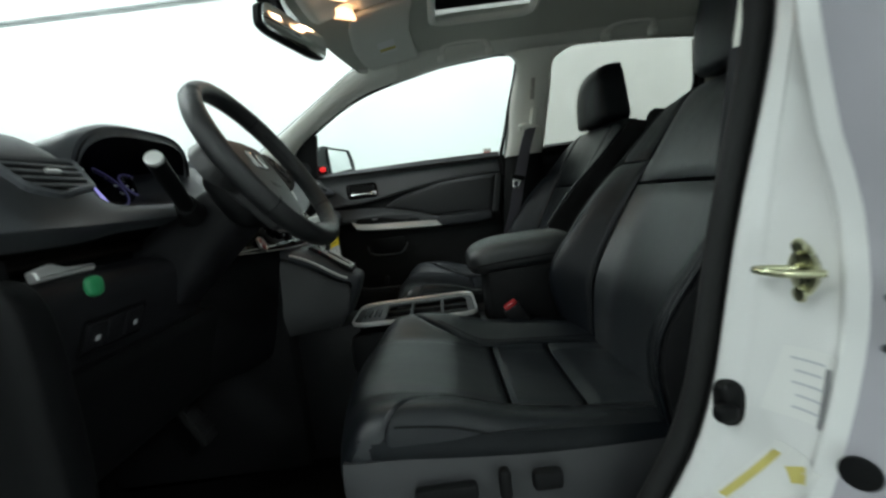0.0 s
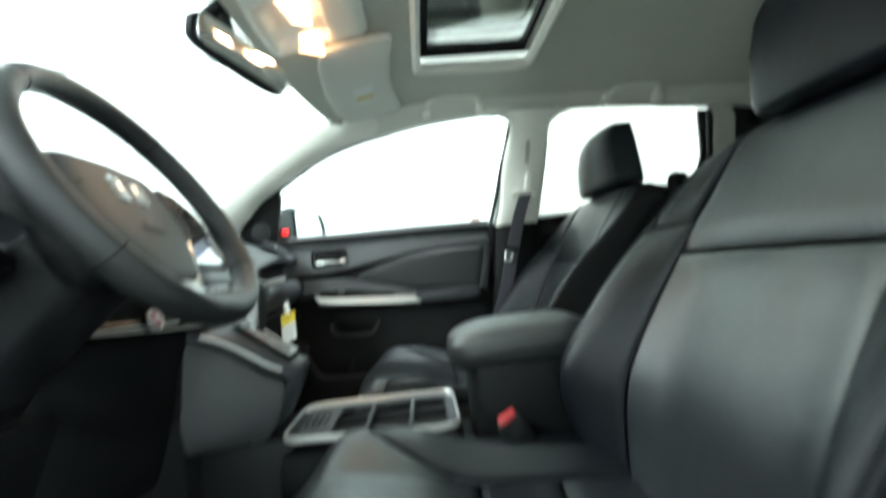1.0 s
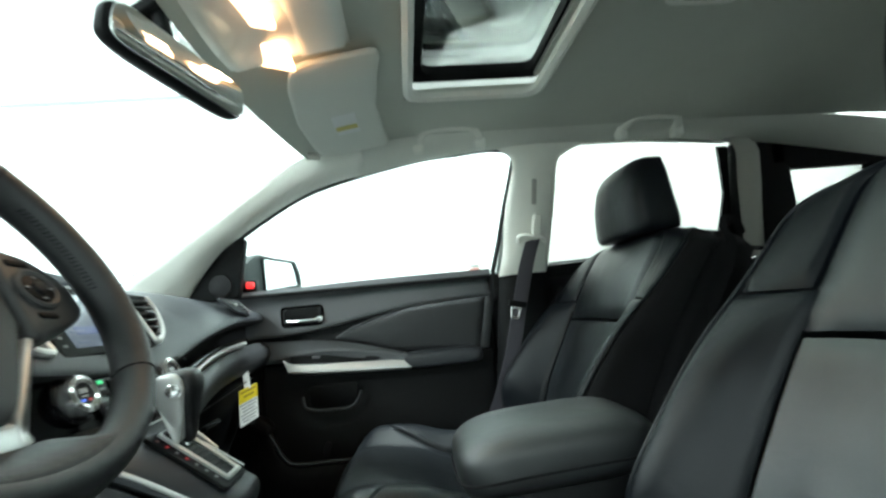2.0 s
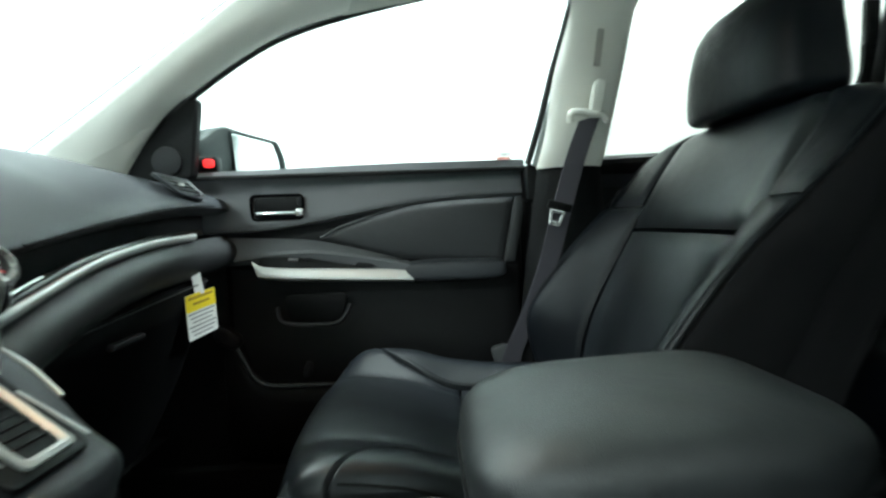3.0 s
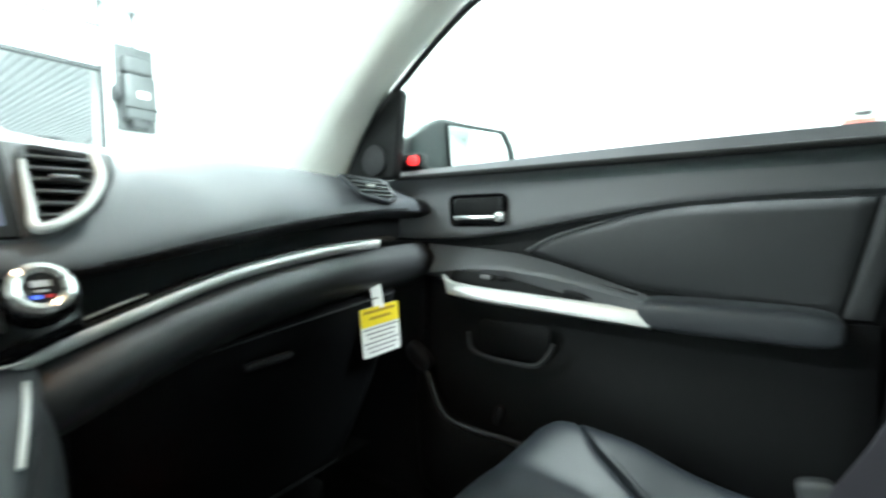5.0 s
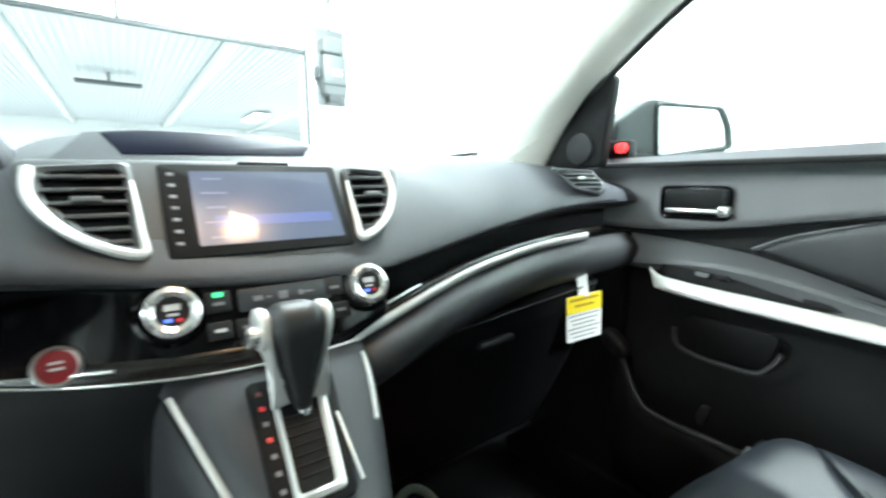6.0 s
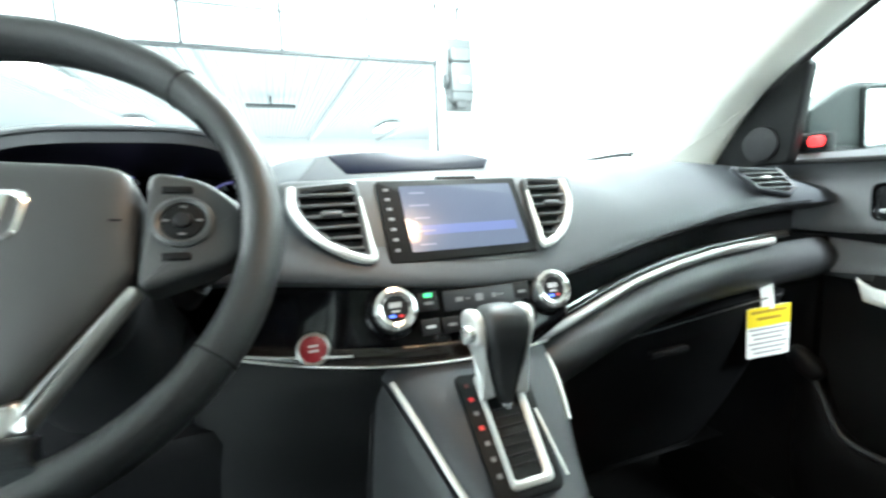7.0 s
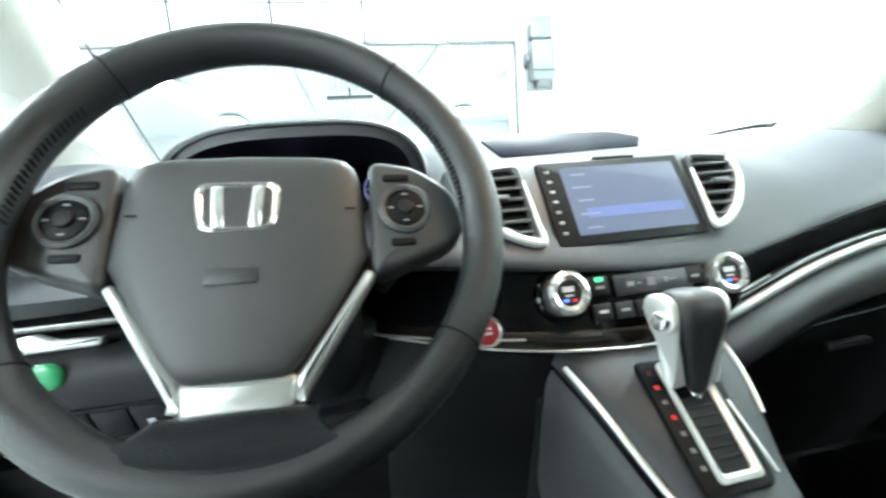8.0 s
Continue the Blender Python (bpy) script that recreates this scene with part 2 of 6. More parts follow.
def plate(outline, at, ex, ey, thick, bevel=0.002, seg=2, puff=0.0):
    """A flat piece with that outline in the plane of ex and ey, thick towards ex x ey, its front edge rounded."""
    bm = bmesh.new()
    m = Matrix.Translation(at) @ basis(ex, ey).to_4x4()
    base = [bm.verts.new((p[0], p[1], 0)) for p in outline]
    f = bm.faces.new(base)
    if f.normal.z < 0:
        f.normal_flip()
    bm.normal_update()
    if f.normal.z < 0:
        f.normal_flip()
    ext = bmesh.ops.extrude_face_region(bm, geom=[f])
    top = [e for e in ext["geom"] if isinstance(e, bmesh.types.BMVert)]
    bmesh.ops.translate(bm, vec=(0, 0, thick), verts=top)
    if bevel:
        edges = [e for e in bm.edges if e.verts[0] in top and e.verts[1] in top]
        bmesh.ops.bevel(bm, geom=edges, offset=min(bevel, thick * 0.9), segments=seg, affect="EDGES", profile=0.5)
    bmesh.ops.transform(bm, matrix=m, verts=bm.verts)
    return bm


def rounded(points, r, n=5):
    """An outline with its corners rounded."""
    out = []
    k = len(points)
    for i in range(k):
        p, a, b = Vector(points[i]), Vector(points[i - 1]), Vector(points[(i + 1) % k])
        da, db = a - p, b - p
        s = min(r, da.length * 0.45, db.length * 0.45)
        q0, q1 = p + da.normalized() * s, p + db.normalized() * s
        for j in range(n + 1):
            t = j / n
            out.append(tuple((1 - t) ** 2 * q0 + 2 * t * (1 - t) * p + t * t * q1))
    return out


def rect(w, h, r=0.0, n=4):
    pts = [(-w / 2, -h / 2), (w / 2, -h / 2), (w / 2, h / 2), (-w / 2, h / 2)]
    return rounded(pts, r, n) if r else pts


def ring_plate(outer, inner, at, ex, ey, thick):
    """A frame between two outlines of the same count."""
    bm = bmesh.new()
    m = Matrix.Translation(at) @ basis(ex, ey).to_4x4()
    k = len(outer)
    mid = [((a[0] + b[0]) / 2, (a[1] + b[1]) / 2) for a, b in zip(outer, inner)]
    loops = []
    for pts, z in ((outer, 0), (outer, thick * 0.7), (mid, thick), (inner, thick * 0.7), (inner, 0)):
        loops.append([bm.verts.new((p[0], p[1], z)) for p in pts])
    for a, b in zip(loops, loops[1:]):
        for i in range(k):
            bm.faces.new((a[i], a[(i + 1) % k], b[(i + 1) % k], b[i]))
    bmesh.ops.transform(bm, matrix=m, verts=bm.verts)
    return bm


def tube(path, radius, sides=12, closed=False, flat=1.0, up=(0, 0, 1), cap=True):
    """A round bar along a path; radius may be a function of 0..1; flat squeezes it along up."""
    bm = bmesh.new()
    pts = [Vector(p) for p in path]
    n = len(pts)
    loops = []
    for i, p in enumerate(pts):
        a = pts[i - 1] if closed or i else p
        b = pts[(i + 1) % n] if closed or i < n - 1 else p
        d = (b - a).normalized()
        side = d.cross(Vector(up))
        if side.length < 1e-4:
            side = d.cross(Vector((1, 0, 0)))
        side.normalize()
        top = side.cross(d)
        r = radius(i / (n - 1)) if callable(radius) else radius
        loops.append([bm.verts.new(p + side * r * math.cos(2 * math.pi * k / sides) + top * r * flat * math.sin(2 * math.pi * k / sides)) for k in range(sides)])
    for i in range(n if closed else n - 1):
        a, b = loops[i], loops[(i + 1) % n]
        for k in range(sides):
            bm.faces.new((a[k], a[(k + 1) % sides], b[(k + 1) % sides], b[k]))
    if not closed and cap:
        bm.faces.new(loops[0])
        bm.faces.new(loops[-1])
    return bm


def ribbon(path, width_dir, width, thick, normal):
    """A flat strip along a path, with thickness."""
    bm = bmesh.new()
    w, nrm = Vector(width_dir).normalized() * width / 2, Vector(normal).normalized() * thick / 2
    loops = []
    for p in path:
        p = Vector(p)
        loops.append([bm.verts.new(p + a * w + b * nrm) for a, b in ((-1, -0.6), (-0.97, 1), (0.97, 1), (1, -0.6))])
    for a, b in zip(loops, loops[1:]):
        for k in range(4):
            bm.faces.new((a[k], a[(k + 1) % 4], b[(k + 1) % 4], b[k]))
    bm.faces.new(loops[0])
    bm.faces.new(loops[-1])
    return bm


def blob(radii, at, ex=(1, 0, 0), ey=(0, 1, 0), e1=0.4, e2=0.4, nu=28, nv=18, shape=None):
    """A cushion: a rounded block of those half sizes; e1 rounds it from above, e2 around. shape moves its points."""
    bm = bmesh.new()
    m = Matrix.Translation(at) @ basis(ex, ey).to_4x4()

    def pw(v, e):
        return math.copysign(abs(v) ** e, v)

    rows = []
    for j in range(1, nv):
        f = -math.pi / 2 + math.pi * j / nv
        row = []
        for i in range(nu):
            w = 2 * math.pi * i / nu
            p = Vector((radii[0] * pw(math.cos(f), e1) * pw(math.cos(w), e2), radii[1] * pw(math.cos(f), e1) * pw(math.sin(w), e2), radii[2] * pw(math.sin(f), e1)))
            row.append(bm.verts.new(shape(p) if shape else p))
        rows.append(row)
    ends = [Vector((0, 0, -radii[2])), Vector((0, 0, radii[2]))]
    lo, hi = [bm.verts.new(shape(p) if shape else p) for p in ends]
    for a, b in zip(rows, rows[1:]):
        for i in range(nu):
            bm.faces.new((a[i], a[(i + 1) % nu], b[(i + 1) % nu], b[i]))
    for i in range(nu):
        bm.faces.new((rows[0][(i + 1) % nu], rows[0][i], lo))
        bm.faces.new((rows[-1][i], rows[-1][(i + 1) % nu], hi))
    bmesh.ops.transform(bm, matrix=m, verts=bm.verts)
    return bm


def disc(radius, at, axis, thick, sides=32, bevel=0.002, inner=0.0):
    """A round disc or ring, thick along its axis."""
    axis = Vector(axis).normalized()
    ex = axis.orthogonal().normalized()
    ey = axis.cross(ex)
    out = [(radius * math.cos(2 * math.pi * k / sides), radius * math.sin(2 * math.pi * k / sides)) for k in range(sides)]
    if inner:
        inn = [(p[0] * inner / radius, p[1] * inner / radius) for p in out]
        return ring_plate(out, inn, at, ex, ey, thick)
    return plate(out, at, ex, ey, thick, bevel)


def merge(*bms):
    """Several pieces of one part as one mesh."""
    out = bmesh.new()
    for b in bms:
        me = bpy.data.meshes.new("piece")
        b.to_mesh(me)
        out.from_mesh(me)
        bpy.data.meshes.remove(me)
        b.free()
    return out


# ---- garage ----
def slab(name, size, at, mat, bevel=0.0):
    return tagged(part(name, box(size, at, bevel), mat, smooth=False), kind="structure")


GX0, GX1, GY0, GY1, GZ = -4.7, 6.5, -5.0, 2.15, 3.5
tagged(slab("floor", (26, 20, 0.2), (-3.0, -1.5, -0.1), CONCRETE), "grey sealed concrete garage floor", "floor")
tagged(slab("wall_right", (GX1 - GX0 + 0.2, 0.15, GZ), ((GX0 + GX1) / 2, GY1 + 0.075, GZ / 2), WHITEWALL), "plain white painted garage side wall", "wall")
tagged(slab("wall_left", (GX1 - GX0 + 0.2, 0.15, GZ), ((GX0 + GX1) / 2, GY0 - 0.075, GZ / 2), WHITEWALL), "plain white painted garage side wall", "wall")
tagged(slab("wall_back", (0.15, GY1 - GY0 + 0.3, GZ), (GX1 + 0.175, (GY0 + GY1) / 2, GZ / 2), WHITEWALL), "plain white painted garage back wall", "wall")
tagged(slab("ceiling", (GX1 - GX0 + 0.5, GY1 - GY0 + 0.3, 0.12), ((GX0 + GX1) / 2, (GY0 + GY1) / 2, GZ + 0.06), WHITEWALL), "plain white garage ceiling", "ceiling")
DL, DR, DH = -2.65, 1.49, 2.36
wf = merge(box((0.2, GY1 - DR, GZ), (GX0 - 0.1, (GY1 + DR) / 2, GZ / 2), 0), box((0.2, DL - GY0, GZ), (GX0 - 0.1, (DL + GY0) / 2, GZ / 2), 0), box((0.2, DR - DL, GZ - 3.0), (GX0 - 0.1, (DR + DL) / 2, (GZ + 3.0) / 2), 0))
tagged(part("wall_front", wf, WHITEWALL, smooth=False), "white front wall with a wide door opening", "wall", kind="structure")

door = thing("overhead_door", "white sectional overhead garage door, raised part way", "garage door", (GX0, 0, DH))
part("bottom_rail", box((0.05, DR - DL, 0.03), (GX0 + 0.05, (DR + DL) / 2, DH + 0.015), 0.004), GREYMETAL, door)
STILES = [DL, -1.675, -0.83, -0.015, 0.79, DR]
for y in STILES[1:-1]:
    part("stile", box((0.03, 0.026, 1.05), (GX0 + 0.046, y, DH + 0.54), 0.003), GREYMETAL, door)
for k in range(3):
    for n in range(5):
        y0, y1 = STILES[n] + 0.014, STILES[n + 1] - 0.014
        part("panel", box((0.04, y1 - y0, 0.325), (GX0 + 0.05, (y0 + y1) / 2, DH + 0.20 + 0.345 * k), 0.008), DOORPANEL, door)
    part("seam_bar", box((0.02, DR - DL, 0.010), (GX0 + 0.045, (DR + DL) / 2, DH + 0.372 + 0.345 * k), 0.002), GREYMETAL, door)
for y in (DL, DR):
    tr = thing("door_track", "grey metal overhead door track beside the opening", "door track", (GX0, y, 0), "door tracks")
    part("rail", box((0.05, 0.03, 3.0), (GX0 + 0.04, y, 1.5), 0.004), GREYMETAL, tr)
op = thing("door_opener", "grey wall-mounted garage door opener motor box", "door opener", (GX0, 1.75, 1.9))
part("housing", box((0.16, 0.26, 0.40), (GX0 + 0.09, 1.75, 2.18), 0.04), MOTORGREY, op)
part("bracket", box((0.05, 0.30, 0.74), (GX0 + 0.026, 1.75, 2.27), 0.006), MOTORGREY, op)
part("label_plate", box((0.01, 0.09, 0.06), (GX0 + 0.173, 1.76, 2.20), 0.002), PAPER, op)
part("cover_seam", box((0.008, 0.262, 0.012), (GX0 + 0.168, 1.75, 2.08), 0.002), BLACK, op)
part("pulley", disc(0.07, (GX0 + 0.06, 1.60, 2.20), (0, -1, 0), 0.03, 24), GREYMETAL, op)
part("gearbox", blob((0.06, 0.07, 0.06), (GX0 + 0.09, 1.75, 1.97)), GREYMETAL, op)
part("motor", blob((0.07, 0.12, 0.08), (GX0 + 0.09, 1.74, 2.46)), MOTORGREY, op)
pipe = thing("conduit", "grey electrical conduit on the white wall", "conduit", (GX0, 1.75, 2.5))
part("pipe", tube([(GX0 + 0.03, 1.75, 2.52), (GX0 + 0.03, 1.75, 2.9), (GX0 + 0.03, 1.8, 3.2), (GX0 + 0.03, 1.95, 3.5)], 0.014), GREYMETAL, pipe)

ledge = thing("wall_ledge", "thin pale ledge running along the white side wall", "ledge", (0, GY1, 2.58))
part("strip", box((10.6, 0.03, 0.03), (0.9, GY1 - 0.017, 2.58), 0.004), METALSHEET, ledge)

# hall in front of the opening
HX = -17.0
for nm, size, at in (("hall_wall_end", (0.2, 16, 3.7), (HX - 0.1, -1, 1.85)), ("hall_wall_left", (12.0, 0.2, 3.7), (-10.9, -8.1, 1.85)), ("hall_wall_right", (12.0, 0.2, 3.7), (-10.9, 6.1, 1.85))):
    tagged(slab(nm, size, at, WHITEWALL), "white hall wall seen through the open door", "wall")
rib = bmesh.new()
n = 140
pts = []
for i in range(n * 4):
    k, q = divmod(i, 4)
    y = -8 + 14 * (k + (0, 0.12, 0.5, 0.62)[q]) / n
    pts.append((y, 2.90 + (0, 0.035, 0.035, 0)[q]))
va = [rib.verts.new((GX0 - 0.2, y, z)) for y, z in pts]
vb = [rib.verts.new((HX, y, z)) for y, z in pts]
for i in range(len(pts) - 1):
    rib.faces.new((va[i], va[i + 1], vb[i + 1], vb[i]))
tagged(part("hall_ceiling", rib, METALSHEET, smooth=False), "corrugated white sheet-metal hall ceiling", "ceiling", kind="structure")
tagged(slab("hall_roof", (12.6, 14.4, 0.1), (-10.9, -1, 3.0), METALSHEET), "white roof deck over the hall", "roof")
for y in (-3.4, -1.05, 1.2, 3.7):
    b = thing("roof_beam", "pale blue-grey steel roof beam under the corrugated ceiling", "beam", (-10.9, y, 2.8), "roof beams")
    part("web", box((12.2, 0.13, 0.10), (-10.9, y, 2.85), 0.006), WHITEWALL, b)
fan = thing("hall_light", "small grey light fitting hung from the hall ceiling", "light fitting", (-9.5, -0.1, 2.7))
part("rod", tube([(-9.5, -0.1, 2.90), (-9.5, -0.1, 2.72)], 0.02), MOTORGREY, fan)
part("bar", box((0.2, 0.9, 0.05), (-9.5, -0.1, 2.72), 0.01), MOTORGREY, fan)


def lamp(name, at, size, watts, group):
    t = thing(name, "white ceiling light with long glowing tubes", "ceiling light", at, group)
    part("housing", box((size[0] + 0.06, size[1] + 0.06, 0.05), (at[0], at[1], at[2] + 0.03), 0.006), METALSHEET, t)
    part("diffuser", box((size[0], size[1], 0.02), (at[0], at[1], at[2] - 0.005), 0.004), TUBE, t)
    d = bpy.data.lights.new(name, "AREA")
    d.shape, d.size, d.size_y, d.energy = "RECTANGLE", size[0], size[1], watts
    d.color = (0.875, 1.0, 0.985)
    o = new("lamp_light", d)
    o.matrix_world = Matrix.Translation((at[0], at[1], at[2] - 0.03))
    o.parent = t
    o.matrix_parent_inverse = t.matrix_world.inverted()


for x, y, k in ((-3.0, 1.1, 1.0), (-0.2, 1.1, 1.0), (2.6, 1.1, 1.0), (-3.0, -3.4, 1.4), (3.0, -3.4, 1.4)):
    lamp("ceiling_light", (x, y, GZ - 0.08), (1.5, 0.35), LAMP * k, "garage ceiling lights")
# fill lights added only to brighten the hall; no such fittings known there
for x, y in ((-8.0, -3.0), (-8.0, 3.0), (-13.0, -3.0), (-13.0, 3.0)):
    lamp("hall_fill_light", (x, y, 2.80), (1.5, 0.35), LAMP * 1.3, "hall ceiling lights")


# ---- car shell ----
def body(name, bm, mat, label, category):
    return tagged(part(name, bm, mat), label, category, kind="structure")


body("inner_sill", box((2.5, 0.16, 0.16), (0.3, 0.76, 0.40), 0.02), BLACK, "black inner door sill", "sill")
body("car_floor", box((2.6, 1.50, 0.05), (0.1, 0, 0.36), 0.01), CARPET, "black carpeted car floor", "floor")
body("firewall", box((0.06, 1.44, 0.75), (-1.10, 0, 0.72), 0.01), CARPET, "black carpeted front bulkhead of the footwell", "bulkhead")
body("rear_bulkhead", box((0.06, 1.44, 0.8), (1.75, 0, 0.76), 0.01), FABRIC, "black rear wall of the boot", "bulkhead")

# edges of the side windows and pillars, for the passenger side (s = 1) or the driver side (s = -1)
A_IN = [(-0.99, 0.60, 1.180), (-0.72, 0.575, 1.346), (-0.441, 0.543, 1.516)]
A_OUT = [(-0.82, 0.672, 1.13), (-0.745, 0.665, 1.245), (-0.660, 0.652, 1.318), (-0.456, 0.624, 1.426)]


def side_y(p, s):
    return (p[0], p[1] * s, p[2])


def pillars(s, word):
    # windscreen pillar
    a_in, a_out = A_IN + [(-0.30, 0.522, 1.534)], A_OUT + [(-0.30, 0.612, 1.466)]

    def S(u, v):
        a, b = along(a_in, u), along(a_out, u)
        p = a.lerp(b, v)
        bulge = math.sin(math.pi * v)
        return (p.x + 0.016 * bulge, (p.y - 0.022 * bulge) * s, p.z - 0.008 * bulge)

    body("a_pillar", skin(S, nu=30, nv=12, groove=0.006, edge=0.02, skirt=0.02, flip=s > 0), CREAM, "cream plastic windscreen pillar cover", "pillar")
    body("windscreen_seal", tube([(x - 0.004, (y - 0.002) * s, z + 0.003) for x, y, z in smooth_line(A_IN, 24)], 0.0017, 8), GREYMETAL, "thin black seal along the windscreen edge", "seal")
    body("pillar_joint", tube([Vector(S(u, v)) + Vector((0.0004, -0.0006 * s, 0)) for u, v in [(0.05, 0.40), (0.092, 0.475), (0.133, 0.55), (0.183, 0.70), (0.235, 0.77), (0.26, 0.88)]], 0.0009, 6), CREAM, "thin joint between two cream pillar covers", "trim")
    # roof rail over the doors
    inner = [(-0.32, 0.524, 1.532), (0.0, 0.512, 1.556), (0.4, 0.51, 1.566), (0.9, 0.515, 1.555), (1.5, 0.53, 1.49)]
    outer = [(-0.32, 0.613, 1.462), (0.0, 0.606, 1.510), (0.4, 0.610, 1.524), (0.88, 0.640, 1.510), (1.5, 0.64, 1.40)]

    def S2(u, v):
        a, b = along(inner, u), along(outer, u)
        p = a.lerp(b, v)
        k = math.sin(math.pi * v)
        return (p.x, (p.y - 0.012 * k) * s, p.z - 0.010 * k)

    body("roof_rail", skin(S2, nu=36, nv=8, groove=0.003, skirt=0.015, flip=s > 0), RAILCLOTH, "cream cloth-covered roof rail above the doors", "roof rail")

    # centre pillar
    def S3(u, v):
        z = 1.142 + u * 0.378
        top = max(0.0, (u - 0.86) / 0.14) ** 2
        f = 0.080 + u * 0.080 + 0.004 * math.sin(9 * u) - 0.055 * top + (0.042 if s < 0 else 0.0)
        r = 0.232 + u * 0.072 + 0.080 * top
        y = 0.645 - 0.045 * u
        x = f + (r - f) * v
        return (x, (y - 0.028 * math.sin(math.pi * v) ** 0.7) * s, z)

    bp = thing("b_pillar", "cream plastic centre pillar cover with black lower part", "pillar", (0.15, 0.64 * s, 0.5), kind="structure")
    part("upper_cover", skin(S3, nu=20, nv=14, groove=0.004, skirt=0.03, flip=s > 0), CREAM, bp)
    part("adjuster_slot", box((0.014, 0.004, 0.12), (0.205, 0.583 * s, 1.395), 0.003, Euler((radians(-9.5 * s), radians(11), 0)).to_matrix()), CREAM_SHADED, bp)

    def S4(u, v):
        z = 0.42 + u * 0.724
        f = 0.05 + 0.035 * u - 0.06 * (1 - u) if s > 0 else interp(z, [(0.42, -0.11), (0.60, -0.035), (0.70, 0.002), (0.77, 0.033), (0.841, 0.052), (0.95, 0.077), (1.07, 0.099), (1.142, 0.112)])
        x = f + (0.235 + 0.05 * (1 - u) - f) * v
        return (x, (0.655 + 0.02 * (1 - u) - 0.03 * math.sin(math.pi * v) ** 0.7) * s, z)

    part("lower_cover", skin(S4, nu=20, nv=10, groove=0.004, skirt=0.04, flip=s > 0), BLACK if s > 0 else PLASTIC, bp)
    # rear pillar between rear door and quarter window
    def S5(u, v):
        z = 1.13 + u * 0.39
        f = 0.895 - 0.01 * u - 0.045 * max(0.0, (u - 0.86) / 0.14) ** 2
        return (f + (0.075 + 0.02 * u) * v, (0.670 - 0.05 * u - 0.02 * math.sin(math.pi * v)) * s, z)

    body("c_pillar", skin(S5, nu=14, nv=8, groove=0.004, skirt=0.03, flip=s > 0), CREAM_SHADED, "cream plastic rear door pillar cover", "pillar")
    body("boot_side_trim", merge(box((0.75, 0.06, 0.72), (1.33, 0.68 * s, 0.84), 0.02), box((0.13, 0.05, 0.40), (1.015, 0.655 * s, 1.32), 0.02), box((0.30, 0.05, 0.40), (1.52, 0.655 * s, 1.32), 0.02), box((0.5, 0.05, 0.14), (1.25, 0.655 * s, 1.475), 0.02)), FABRIC, "black boot side trim around the quarter window", "side trim")


body("body_side", box((2.6, 0.04, 0.80), (0.35, 0.83, 0.74), 0.01), PAINT, "white outer body side of the car", "body side")
# black sheet added behind the door gaps so they read as shade
body("gap_blackout", box((2.6, 0.008, 0.79), (0.35, 0.803, 0.74), 0.0), BLACK, "black sheet added inside the body side to darken door gaps", "lining")
body("pillar_core", box((0.23, 0.10, 0.80), (0.20, 0.76, 0.74), 0.01), BLACK, "black inner pillar structure", "pillar")
pillars(1, "passenger")
pillars(-1, "driver")


def roof_z(x, y):
    return 1.588 - 0.10 * (y / 0.52) ** 2 * 0.42 - 0.06 * max(0.0, (-0.05 - x) / 0.4) ** 2 - 0.02 * max(0.0, (x - 0.6) / 0.8) ** 2


def front_edge(y):
    return -0.50 + 0.075 * (y / 0.53) ** 2


SR = (-0.165, 0.172, 0.352)
liner = bmesh.new()
for (x0, x1, y0, y1) in ((None, SR[0], -0.52, 0.52), (SR[0], SR[1], -0.52, -SR[2]), (SR[0], SR[1], SR[2], 0.52), (SR[1], 1.6, -0.52, 0.52)):
    nx, ny = 16, 24
    grid = []
    for i in range(nx + 1):
        row = []
        for j in range(ny + 1):
            y = y0 + (y1 - y0) * j / ny
            a = front_edge(y) if x0 is None else x0
            x = a + (x1 - a) * i / nx
            row.append(liner.verts.new((x, y, roof_z(x, y))))
        grid.append(row)
    for i in range(nx):
        for j in range(ny):
            liner.faces.new((grid[i][j], grid[i][j + 1], grid[i + 1][j + 1], grid[i + 1][j]))
bmesh.ops.remove_doubles(liner, verts=liner.verts, dist=1e-4)
ext = bmesh.ops.extrude_face_region(liner, geom=liner.faces[:])
bmesh.ops.translate(liner, vec=(0, 0, 0.025), verts=[e for e in ext["geom"] if isinstance(e, bmesh.types.BMVert)])
body("ceiling_liner", liner, LINER, "cream cloth headliner with a sunroof opening", "headliner")

sun = thing("sunroof", "tilting glass sunroof with a cream surround and black seal", "sunroof", (0.0, 0, 1.56), kind="structure")
oc = rounded([(SR[0], -SR[2]), (SR[1], -SR[2]), (SR[1], SR[2]), (SR[0], SR[2])], 0.05)
ic = rounded([(SR[0] + 0.022, -SR[2] + 0.022), (SR[1] - 0.022, -SR[2] + 0.022), (SR[1] - 0.022, SR[2] - 0.022), (SR[0] + 0.022, SR[2] - 0.022)], 0.04)
part("surround", ring_plate([(p[0] * 1.0, -p[1]) for p in oc], [(p[0], -p[1]) for p in ic], (0, 0, 1.572), (1, 0, 0), (0, -1, 0), 0.02), CREAM, sun)
part("seal", ring_plate(rounded([(SR[0] + 0.01, -0.335), (SR[1], -0.335), (SR[1], 0.335), (SR[0] + 0.01, 0.335)], 0.03), rounded([(SR[0] + 0.045, -0.30), (SR[1] - 0.03, -0.30), (SR[1] - 0.03, 0.30), (SR[0] + 0.045, 0.30)], 0.03), (0, 0, 1.600), (1, 0, 0), (0, 1, 0), 0.03), SEAL, sun)
